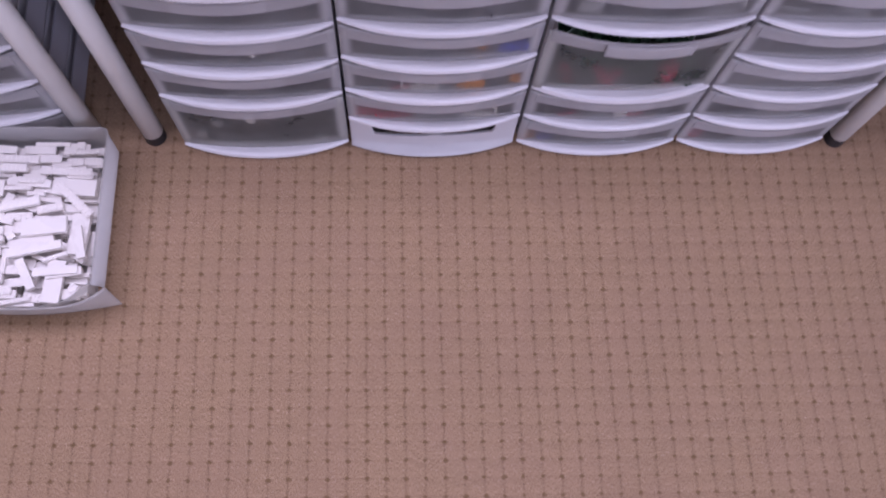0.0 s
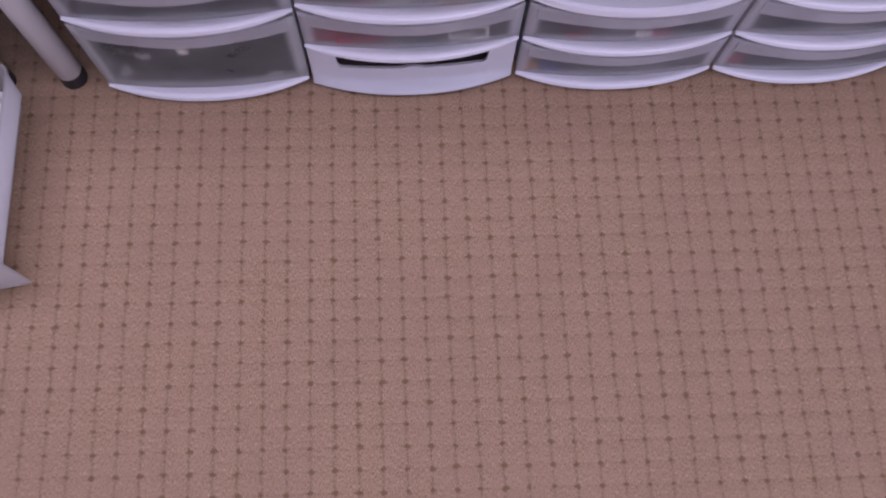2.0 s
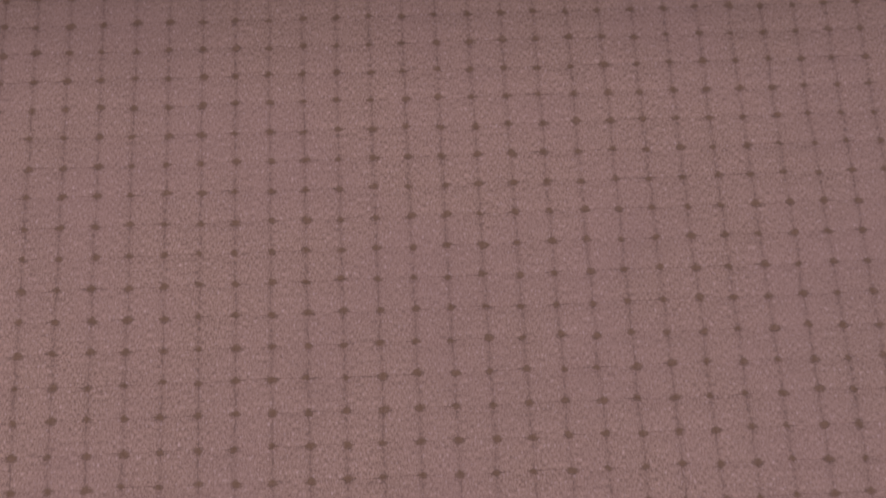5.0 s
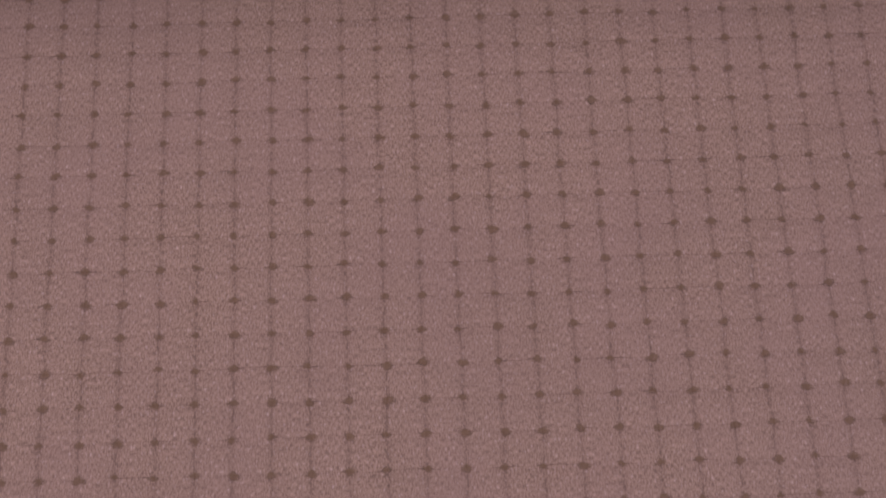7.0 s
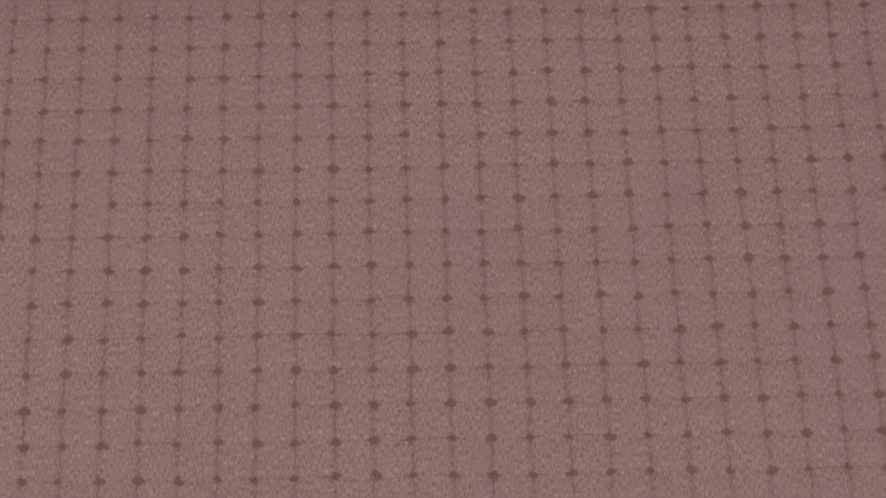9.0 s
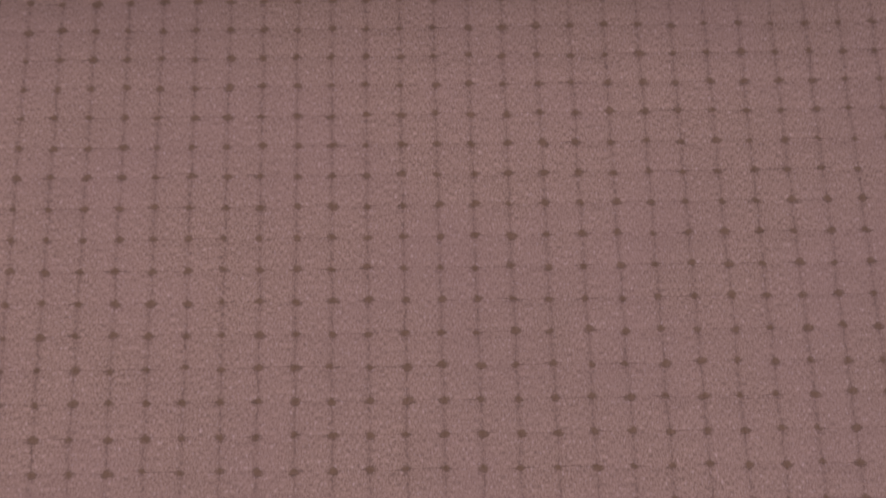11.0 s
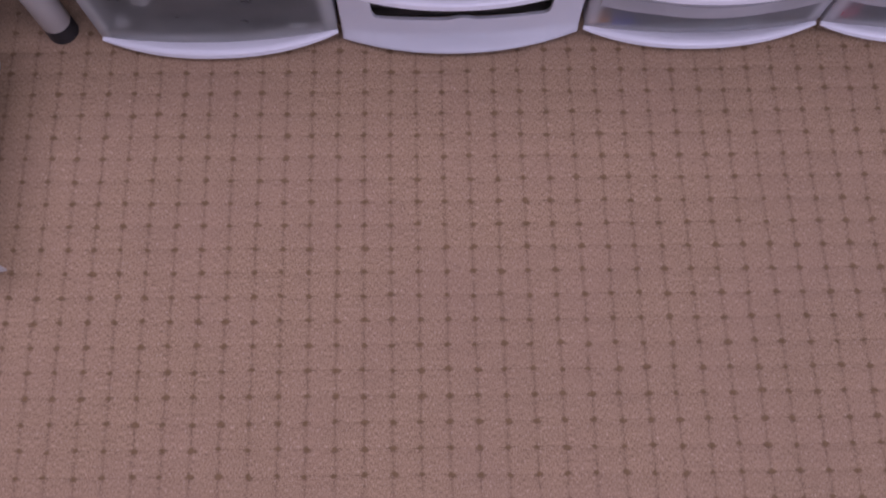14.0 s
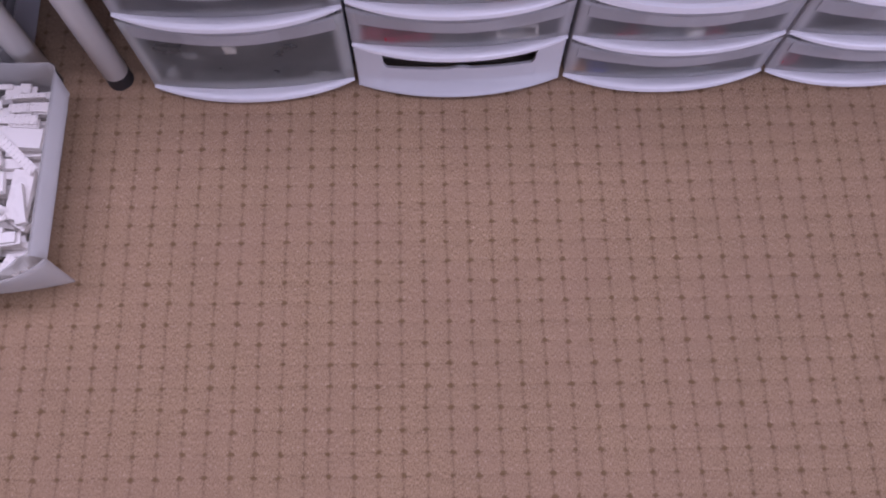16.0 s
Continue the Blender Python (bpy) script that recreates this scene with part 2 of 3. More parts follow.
def empty(name, x, y, z, rz=0):
    ob = new(name)
    ob.empty_display_size = 0.05
    ob.matrix_basis = pose(x, y, z, 0, 0, rz)
    return ob


def box(bm, x0, x1, y0, y1, z0, z1, bevel=0.0, seg=2):
    r = bmesh.ops.create_cube(bm, size=1.0)
    for v in r["verts"]:
        v.co = ((x0 + x1) / 2 + v.co.x * (x1 - x0), (y0 + y1) / 2 + v.co.y * (y1 - y0), (z0 + z1) / 2 + v.co.z * (z1 - z0))
    if bevel:
        edges = list({e for v in r["verts"] for e in v.link_edges})
        bmesh.ops.bevel(bm, geom=edges, offset=bevel, segments=seg, affect="EDGES", profile=0.6)


def tube(bm, cx, cy, z0, z1, r0, r1, n=20):
    bmesh.ops.create_cone(bm, cap_ends=True, segments=n, radius1=r0, radius2=r1, depth=z1 - z0, matrix=Matrix.Translation((cx, cy, (z0 + z1) / 2)))


def loft(bm, rings, cap=True):
    """Joins closed rings of points into one skin."""
    rows = [[bm.verts.new(p) for p in ring] for ring in rings]
    n = len(rows[0])
    for a, b in zip(rows, rows[1:]):
        for k in range(n):
            bm.faces.new((a[k], a[(k + 1) % n], b[(k + 1) % n], b[k]))
    if cap:
        bm.faces.new(rows[0])
        bm.faces.new(list(reversed(rows[-1])))


def bow(u, bulge):
    """How far the front bows out at u, from -1 to 1."""
    return bulge * (1 - abs(u) ** 2.1)


def bowed_ring(w, y_back, y_front, bulge, z, inset=0.0, n=26, ends=0.0):
    """A ring with a bowed front edge; w is the width, the front bows to -y."""
    hw = w / 2 - inset
    pts = [(hw, y_back, z), (-hw, y_back, z)]
    for k in range(n + 1):
        u = -1 + 2 * k / n
        pts.append((hw * u, y_front + ends - bow(u, bulge) + inset, z))
    return pts

# ---------------------------------------------------------------- the room
PX, PY = 0.035, 0.0316   # the carpet's weave
I0, I1, J0, J1 = -30, 34, -24, 22


def weave(i, j):
    """Where the crossing i, j of the weave lies: the carpet is stretched a little unevenly."""
    a, b = max(-22, min(24, i)), max(-16, min(14, j))
    dx = -0.0014 + 3.23e-4 * a - 3.38e-4 * b + 4.4e-6 * a * a + 4.6e-6 * a * b + 6.9e-6 * b * b - 1e-6 * a ** 3 + 3e-7 * a * b * b + 4e-7 * b ** 3
    dy = 0.0007 - 6.7e-5 * a + 2.82e-4 * b + 3e-6 * a * a + 3.1e-6 * a * b + 1.2e-6 * b * b + 1.9e-7 * a * b * b + 1.2e-7 * b ** 3
    return i * PX + dx, j * PY + dy


def build_floor():
    rng = random.Random(5)
    n = 5
    at = {}
    verts, uvs, faces = [], [], []
    cols, rows = (I1 - I0) * n + 1, (J1 - J0) * n + 1
    height = {}
    for r in range(rows):
        for c in range(cols):
            i, j = I0 + c / n, J0 + r / n
            x, y = weave(i, j)
            fx, fy = abs(c % n - n / 2) / (n / 2), abs(r % n - n / 2) / (n / 2)
            edge = 0.0
            if c % n == 0:
                edge = max(edge, 0.7)
            if r % n == 0:
                edge = max(edge, 1.0)
            block = height.setdefault((c // n, r // n), rng.uniform(-0.0003, 0.0003))
            z = -0.0002 - 0.0010 * edge + (block if edge == 0 else 0)
            if c % n == 0 and r % n == 0:
                z -= 0.0005
            w = noise.noise((i * 0.9, j * 0.9, 3.0)) * 0.0009
            v = noise.noise((i * 0.9, j * 0.9, 9.0)) * 0.0009
            if c in (0, cols - 1) or r in (0, rows - 1):
                z, w, v = -0.0012, 0.0, 0.0
                x = weave(i, 0)[0] if c in (0, cols - 1) else x
                y = weave(0, j)[1] if r in (0, rows - 1) else y
            verts.append((x + w, y + v, z))
            uvs.append((i, j))
    for r in range(rows - 1):
        for c in range(cols - 1):
            a = r * cols + c
            faces.append((a, a + 1, a + cols + 1, a + cols))
    # the rest of the floor, out to the walls, in wide strips
    xs = [-2.2, weave(I0, 0)[0], weave(I1, 0)[0], 2.2]
    ys = [-2.6, weave(0, J0)[1], weave(0, J1)[1], 1.04]
    ring = {}

    def corner(a, b):
        if (a, b) not in ring:
            ring[a, b] = len(verts)
            verts.append((xs[a], ys[b], -0.0012))
            uvs.append((xs[a] / PX, ys[b] / PY))
        return ring[a, b]

    for a in range(3):
        for b in range(3):
            if (a, b) != (1, 1):
                faces.append((corner(a, b), corner(a + 1, b), corner(a + 1, b + 1), corner(a, b + 1)))
    me = bpy.data.meshes.new("floor")
    me.from_pydata(verts, [], faces)
    layer = me.uv_layers.new(name="weave")
    flat = np.array(uvs, dtype=np.float32)[np.fromiter((l.vertex_index for l in me.loops), dtype=np.int64)]
    layer.data.foreach_set("uv", flat.ravel())
    me.materials.append(CARPET)
    me.polygons.foreach_set("use_smooth", [True] * len(me.polygons))
    return tagged(new("floor", me), "tan tufted carpet with a grid of brown knots", "carpet", kind="structure")


build_floor()


def slab(name, x0, x1, y0, y1, z0, z1, mat, label, category):
    bm = bmesh.new()
    box(bm, x0, x1, y0, y1, z0, z1)
    return tagged(part(name, bm, mat), label, category, kind="structure")


slab("wall_north", -2.2, 2.2, 1.04, 1.14, -0.05, 2.5, WALL_DIMMED, "unseen plain wall behind the desks, darkened to deepen the shade there", "wall")
# the south wall has an opening in it for the added fill light
for name, xa, xb, za, zb in (("wall_south_1", -2.2, 0.60, -0.05, 2.5), ("wall_south_2", 1.90, 2.2, -0.05, 2.5), ("wall_south_3", 0.60, 1.90, -0.05, 0.30), ("wall_south_4", 0.60, 1.90, 1.60, 2.5)):
    slab(name, xa, xb, -2.7, -2.6, za, zb, WALL, "plain off-white painted wall round an opening for the added south fill light", "wall")
slab("wall_west", -2.3, -2.2, -2.7, 1.14, -0.05, 2.5, WALL, "plain off-white painted wall", "wall")
slab("wall_east", 2.2, 2.3, -2.7, 1.14, -0.05, 2.5, WALL, "plain off-white painted wall", "wall")
slab("ceiling", -2.3, 2.3, -2.7, 1.14, 2.5, 2.6, CEIL, "plain white painted ceiling", "ceiling")

# ---------------------------------------------------------------- desks


def leg(parent, x, y):
    bm = bmesh.new()
    tube(bm, x, y, 0.026, 0.70, 0.0205, 0.0205, 28)
    bmesh.ops.bevel(bm, geom=[e for e in bm.edges if all(v.co.z < 0.03 for v in e.verts)], offset=0.002, segments=2, affect="EDGES")
    for f in bm.faces:
        f.smooth = abs(f.normal.z) < 0.5
    ob = part("leg", bm, STEEL, parent)
    bm = bmesh.new()
    tube(bm, x, y, 0.0, 0.027, 0.0212, 0.0205, 24)
    part("foot", bm, RUBBER, ob, "black plastic adjustable foot")


def desk(x0, x1, y0, y1, legs):
    root = empty("desk", (x0 + x1) / 2, (y0 + y1) / 2, 0)
    cx, cy = (x0 + x1) / 2, (y0 + y1) / 2
    bm = bmesh.new()
    box(bm, x0 - cx, x1 - cx, y0 - cy, y1 - cy, 0.70, 0.734, 0.002)
    part("tabletop", bm, DESK, root)
    for x, y in legs:
        leg(root, x - cx, y - cy)
    return tagged(root, "white desk on round white steel legs with black feet", "desk", group="desks along the wall")


desk(-0.586, 0.924, 0.256, 1.00, [(-0.532, 0.323), (0.863, 0.325), (-0.527, 0.945), (0.865, 0.945)])
desk(-2.09, -0.590, 0.254, 1.00, [(-0.647, 0.317), (-2.02, 0.314), (-0.645, 0.945), (-2.02, 0.945)])

# ---------------------------------------------------------------- drawer towers
STEP = 0.1093    # from shelf to shelf
BASE = 0.006
DEPTH = 0.37
BULGE = 0.029


def shelf_part(root, w, z, first=False):
    """A white shelf of the frame; its front lip bows out to a point at both ends."""
    bm = bmesh.new()
    t0, t1 = z, z + 0.016

    def ring(y, bulge, zz, inset, rise):
        return [(px, py, zz + rise * abs(px / (w / 2)) ** 4) for px, py, _ in bowed_ring(w, 0.0045, y, bulge, zz, inset)]

    loft(bm, [ring(0.003, BULGE - 0.005, t0, 0.002, 0.009), ring(0.0, BULGE, t0 + 0.003, 0.0, 0.008),
              ring(0.0, BULGE, t1 - 0.004, 0.0, 0.0015), ring(0.001, BULGE, t1 - 0.0012, 0.001, 0.0), ring(0.003, BULGE - 0.001, t1, 0.002, 0.0)])
    ob = part("shelf", bm, SHELF, root, "white shelf with a bowed front lip")
    bm = bmesh.new()
    box(bm, -w / 2 + 0.004, w / 2 - 0.004, 0.009, DEPTH, t0 + 0.007, t0 + 0.012)
    part("shelf_plate", bm, TRAY, ob)
    return ob


def front_skin(w, z0, z1, bulge, lean, thick=0.0026, n=24, bulge_top=None, rise=0.011):
    """A thin bowed sheet from z0 to z1, leaning out towards the top, which rises to both ends."""
    bulge_top = bulge if bulge_top is None else bulge_top
    bm = bmesh.new()
    rows = 7
    out = []
    for side in (0, 1):
        g = []
        for r in range(rows):
            s = r / (rows - 1)
            row = []
            for k in range(n + 1):
                u = -1 + 2 * k / n
                z = z0 + (z1 + rise * u ** 4 - z0) * s
                y = 0.003 - bow(u, bulge + (bulge_top - bulge) * s ** 1.5) - lean * s * s + thick * side
                row.append(bm.verts.new((u * w / 2, y, z)))
            g.append(row)
        out.append(g)
    for side, g in enumerate(out):
        for r in range(rows - 1):
            for k in range(n):
                f = bm.faces.new((g[r][k], g[r][k + 1], g[r + 1][k + 1], g[r + 1][k]))
                f.smooth = True
    a, b = out
    for r in range(rows - 1):
        bm.faces.new((a[r][0], a[r + 1][0], b[r + 1][0], b[r][0]))
        bm.faces.new((a[r][n], b[r][n], b[r + 1][n], a[r + 1][n]))
    for k in range(n):
        bm.faces.new((a[0][k], b[0][k], b[0][k + 1], a[0][k + 1]))
        bm.faces.new((a[-1][k], a[-1][k + 1], b[-1][k + 1], b[-1][k]))
    return bm


def drawer_part(root, w, z, tall, pulled=0.0):
    """A frosted drawer on the shelf at z: tray, bowed front and a pull along its top edge."""
    z0, z1 = z + 0.0175, z + tall - 0.004
    hw = w / 2 - 0.014
    bm = bmesh.new()
    t = 0.002
    top = z1 - 0.016
    box(bm, -hw, hw, 0.013, DEPTH - 0.01, z0, z0 + t)
    box(bm, -hw, -hw + t, 0.013, DEPTH - 0.01, z0 + t, top)
    box(bm, hw - t, hw, 0.013, DEPTH - 0.01, z0 + t, top)
    box(bm, -hw + t, hw - t, DEPTH - 0.01 - t, DEPTH - 0.01, z0 + t, top)
    tray = part("drawer", bm, TRAY, root, "frosted translucent plastic drawer")
    if pulled:
        tray.matrix_basis = pose(0, -pulled, z0) @ pose(0, 0, 0, 1.2, 0, 0.9) @ pose(0, 0, -z0)
    part("front", front_skin(w - 0.001, z0, z1 - 0.006, 0.0145, 0.003, bulge_top=0.028 if pulled else None, rise=0.0 if pulled else 0.011), FROST if tall < 0.15 else FROST_DEEP, tray)
    # the pull: a bowed ledge along the top, thicker in the middle
    hgt = 0.033 if tall < 0.15 else 0.034
    if pulled:
        ww = w - 0.010
        bm = front_skin(ww, z1 - hgt, z1, 0.027, 0.003, 0.004, bulge_top=0.030, rise=0.0)
        for v in bm.verts:
            v.co.y -= 0.004
    else:
        bm = bmesh.new()
        ww = w - 0.026
        loft(bm, [bowed_ring(ww, 0.000, -0.002, 0.018, z1 - hgt, 0.001), bowed_ring(ww, 0.000, -0.003, 0.020, z1 - hgt + 0.003),
                  bowed_ring(ww, 0.000, -0.004, 0.021, z1 - 0.002), bowed_ring(ww, 0.000, -0.003, 0.020, z1, 0.001)])
    pull = part("pull", bm, PULL, tray)
    if pulled:
        bm = front_skin(ww * 0.46, z1 - hgt - 0.003, z1 - 0.004, 0.007, 0.001, 0.003, rise=0.0)
        for v in bm.verts:
            v.co.y -= 0.0325
    else:
        bm = bmesh.new()
        loft(bm, [bowed_ring(ww * 0.46, -0.01, -0.0175, 0.006, z1 - hgt + 0.001, 0.001), bowed_ring(ww * 0.46, -0.01, -0.0195, 0.006, z1 - hgt + 0.003),
                  bowed_ring(ww * 0.46, -0.01, -0.0210, 0.006, z1 - 0.003)])
    part("grip", bm, PULL, tray)
    if pulled:
        bm = bmesh.new()
        loft(bm, [bowed_ring(w - 0.030, 0.001, -0.002, 0.027, z0 + 0.0005, 0.001), bowed_ring(w - 0.030, 0.001, -0.003, 0.029, z0 + 0.002),
                  bowed_ring(w - 0.030, 0.001, -0.003, 0.029, z0 + 0.0075), bowed_ring(w - 0.030, 0.001, 0.000, 0.027, z0 + 0.0095, 0.001)])
        part("flange", bm, SHELF, tray, "bright rounded bottom edge of the open drawer")
    return tray


def level(k, drop):
    """The height of the shelf k; in a tower with one deep bottom drawer the shelves above it sit lower by drop."""
    return BASE + k * STEP - (drop if k >= 2 else 0.0)


def tower(at, slots, label, levels=6):
    """A tower of drawers; at: its ends in x, its front's y, its turn and drop. slots: (first level, levels high, kind)."""
    x0, x1, y, turn, drop = at
    w = x1 - x0
    root = empty("drawer_tower", (x0 + x1) / 2, y, 0, turn)
    covered = set()
    for k, high, kind in slots:
        covered |= set(range(k + 1, k + high))
    blank = {k for k, high, kind in slots if kind == "blank"}
    for k in range(levels + 1):
        if k not in covered and k not in blank:
            shelf_part(root, w, level(k, drop))
    for k, high, kind in slots:
        z, top = level(k, drop), level(k + high, drop)
        for s in (-1, 1):
            bm = bmesh.new()
            xa, xb = sorted((s * (w / 2 - 0.003), s * (w / 2 - 0.006)))
            box(bm, xa, xb, 0.013, DEPTH - 0.004, z + 0.010, top - 0.029, 0.001)
            part("side_panel", bm, SIDE, root)
    for s in (-1, 1):
        for yy in (0.0085, DEPTH - 0.02):
            bm = bmesh.new()
            xa, xb = sorted((s * (w / 2 - 0.0005), s * (w / 2 - 0.0105)))
            box(bm, xa, xb, yy, yy + 0.012, BASE + 0.0172, level(levels, drop), 0.003)
            part("post", bm, PULL, root)
    bm = bmesh.new()
    box(bm, -w / 2 + 0.01, w / 2 - 0.01, DEPTH + 0.001, DEPTH + 0.004, BASE + 0.01, level(levels, drop))
    part("back_panel", bm, SIDE, root)
    for s in (-1, 1):
        for yy in (0.03, DEPTH - 0.03):
            bm = bmesh.new()
            tube(bm, s * (w / 2 - 0.03), yy, 0.0, BASE + 0.004, 0.010, 0.011, 14)
            part("foot", bm, SHELF, root)
    for k, high, kind in slots:
        z, tall = level(k, drop), level(k + high, drop) - level(k, drop)
        if kind == "drawer":
            drawer_part(root, w, z, tall)
        elif kind == "open":
            drawer_part(root, w, z, tall, 0.002)
        elif kind == "blank":
            blank_part(root, w, z, tall)
    return tagged(root, label, "drawer tower", group="drawer towers under the desks")


def blank_part(root, w, z, tall):
    """An opaque white base that leans back from its bowed foot, with a long round-ended hand slot under the shelf above."""
    high, low = z + tall + 0.003, z + 0.0590
    bm = bmesh.new()
    n, rows = 96, 30

    def rim(u):
        """The sheet's upper edge: it dips into the slot, and rises a little to a grip in the middle."""
        edge = (0.735 - abs(u)) / 0.045
        if edge <= 0:
            return high
        dip = low + 0.012 * (1 - min(1.0, edge)) ** 2.2 + 0.0045 * max(0.0, 1 - (u / 0.11) ** 2)
        return dip if edge > 0.12 else high

    def back(u, zz):
        """A rim as on the shelves, then a hollow up to the steeper face."""
        q = min(1.0, max(0.0, (zz - z - 0.010) / 0.019))
        ease = 1 - (1 - q) ** 2.0
        return 0.003 * max(0.0, 1 - (zz - z) / 0.005) + 0.0045 * ease - bow(u, BULGE - 0.0155 * ease)

    g = []
    for side in (0, 1):
        sheet = []
        for r in range(rows):
            row = []
            for k in range(n + 1):
                u = -1 + 2 * k / n
                zz = z + (rim(u) - z) * (r / (rows - 1)) ** 1.5
                row.append(bm.verts.new((u * (w / 2 - 0.001), back(u, zz) + 0.0045 * side, zz)))
            sheet.append(row)
        g.append(sheet)
    for sheet in g:
        for r in range(rows - 1):
            for k in range(n):
                bm.faces.new((sheet[r][k], sheet[r][k + 1], sheet[r + 1][k + 1], sheet[r + 1][k])).smooth = True
    a, b = g
    for r in range(rows - 1):
        bm.faces.new((a[r][0], a[r + 1][0], b[r + 1][0], b[r][0]))
        bm.faces.new((a[r][n], b[r][n], b[r + 1][n], a[r + 1][n]))
    for k in range(n):
        bm.faces.new((a[0][k], b[0][k], b[0][k + 1], a[0][k + 1]))
        bm.faces.new((a[-1][k], a[-1][k + 1], b[-1][k + 1], b[-1][k]))
    panel = part("base_panel", bm, PANEL, root, "opaque white base panel with a hand slot")
    # two dark plates stand in for the shade behind the slot
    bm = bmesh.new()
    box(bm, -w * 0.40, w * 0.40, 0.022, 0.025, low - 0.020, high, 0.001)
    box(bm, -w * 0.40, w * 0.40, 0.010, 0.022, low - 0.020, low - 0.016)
    part("slot_back", bm, SLOT_SHADE, panel, "dark plates standing in for the shade inside the hand slot")


FULL = [(k, 1, "drawer") for k in range(6)]
A, B, C = (-0.4684, -0.1450, 0.3014, 1.45, 0.0194), (-0.1396, 0.1871, 0.3046, 1.45, 0.0), (0.1930, 0.5168, 0.3097, 0.70, 0.0)
D, E0 = (0.5226, 0.8301, 0.3143, 1.20, 0.0), (-1.0015, -0.6715, 0.3100, 1.00, 0.0)
tower(E0, FULL, "white and frosted plastic tower of shallow drawers behind the bin")
tower(A, [(0, 2, "drawer")] + FULL[2:], "white and frosted plastic tower with a drawer of dark toy gears")
tower(B, [(0, 1, "blank")] + FULL[1:], "white and frosted plastic tower with an opaque white bottom panel")
tower(C, FULL[:2] + [(2, 2, "open")] + FULL[4:], "white and frosted plastic tower with one deep drawer pulled ajar")
tower(D, FULL, "white and frosted plastic tower of shallow, nearly empty drawers")

# ---------------------------------------------------------------- toy pieces
U = 0.008     # one stud


def brick_mesh(nx, ny, h, mat, studs=True):
    bm = bmesh.new()
    box(bm, -nx * U / 2 + 0.0001, nx * U / 2 - 0.0001, -ny * U / 2 + 0.0001, ny * U / 2 - 0.0001, 0, h, 0.0003, 1)
    if studs:
        for a in range(nx):
            for b in range(ny):
                bmesh.ops.create_cone(bm, cap_ends=True, segments=8, radius1=0.0024, radius2=0.0024, depth=0.0018,
                                      matrix=Matrix.Translation(((a - (nx - 1) / 2) * U, (b - (ny - 1) / 2) * U, h + 0.0009)))
    return mesh_of(bm, mat, name="toy_brick")


def bin_of_bricks():
    """The milky bin on the carpet, full of white pieces."""
    x0, x1, y0, y1, h = -0.892, -0.585, -0.0225, 0.285, 0.118
    cx, cy = (x0 + x1) / 2, (y0 + y1) / 2
    root = empty("storage_bin", cx, cy, 0)

    def front_bow(u, z):
        """How far the front bows out: more, and fuller towards the corners, at the top."""
        q = min(1.0, max(0.0, z / h))
        return (0.0195 + 0.0185 * q) * (1 - min(1.0, abs(u)) ** (2 + 3 * q))

    def outline(z, grow, n=6, r=0.012):
        pts = []
        hx, hy = (x1 - x0) / 2 + grow, (y1 - y0) / 2 + max(grow, 0.17 * grow)
        for sx, sy, a0 in ((1, 1, 0), (-1, 1, 90), (-1, -1, 180), (1, -1, 270)):
            for k in range(n + 1):
                a = radians(a0 + 90 * k / n)
                pts.append((sx * (hx - r) + r * math.cos(a), sy * (hy - r) + r * math.sin(a), z))
            if sx < 0 and sy < 0:
                for k in range(1, 22):
                    u = -1 + 2 * k / 22
                    pts.append((u * (hx - r), -hy - front_bow(u, z), z))
        return pts

    bm = bmesh.new()
    loft(bm, [outline(0.001, -0.028), outline(0.004, -0.026), outline(0.06, -0.014), outline(h - 0.004, -0.001), outline(h - 0.001, 0.0002), outline(h, 0.0),
              outline(h + 0.0005, -0.0008), outline(h - 0.004, -0.0035), outline(0.06, -0.0165), outline(0.006, -0.0285)])
    for f in bm.faces:
        f.smooth = True
    part("body", bm, BIN, root)
    # the runners: a flange along each side, sloping out and down from the rim, its back end cut aslant
    for s in (-1, 1):
        bm = bmesh.new()
        rows = []
        for q in range(5):
            f = q / 4
            xx = (x1 - x0) / 2 - 0.0008 + 0.0185 * f
            zz = h - 0.001 - 0.017 * f ** 1.4
            ya, yb = y0 - cy + 0.002, y1 - cy - 0.012 - 0.030 * f
            rows.append([[bm.verts.new((s * xx, ya + (yb - ya) * k / 12 + (0.0 if q < 4 or k != 6 else 0.002), zz - dz - (0.0012 if k < 6 else 0.0) * f)) for k in range(13)] for dz in (0.0, 0.0022)])
        for q in range(4):
            for k in range(12):
                for d in (0, 1):
                    bm.faces.new((rows[q][d][k], rows[q + 1][d][k], rows[q + 1][d][k + 1], rows[q][d][k + 1])).smooth = True
            for k in (0, 12):
                bm.faces.new((rows[q][0][k], rows[q][1][k], rows[q + 1][1][k], rows[q + 1][0][k]))
        for q in (0, 4):
            for k in range(12):
                bm.faces.new((rows[q][0][k], rows[q][1][k], rows[q][1][k + 1], rows[q][0][k + 1]))
        bmesh.ops.recalc_face_normals(bm, faces=bm.faces[:])
        part("runner", bm, RUNNER, root)
    # the bowed front apron, wider than the body, flaring to the floor
    bm = bmesh.new()
    yf = y0 - cy
    n, rows = 40, 8
    g = []
    for side in (0, 1):
        lay = []
        for r in range(rows):
            s = r / (rows - 1)
            hw = (x1 - x0) / 2 + 0.0225 - 0.002 * s
            row = []
            for k in range(n + 1):
                u = -1 + 2 * k / n
                y = yf - 0.0035 - front_bow(u, h * (1 - s)) + 0.0026 * side
                row.append(bm.verts.new((u * hw, y, h - 0.004 - (h - 0.008) * s)))
            lay.append(row)
        g.append(lay)
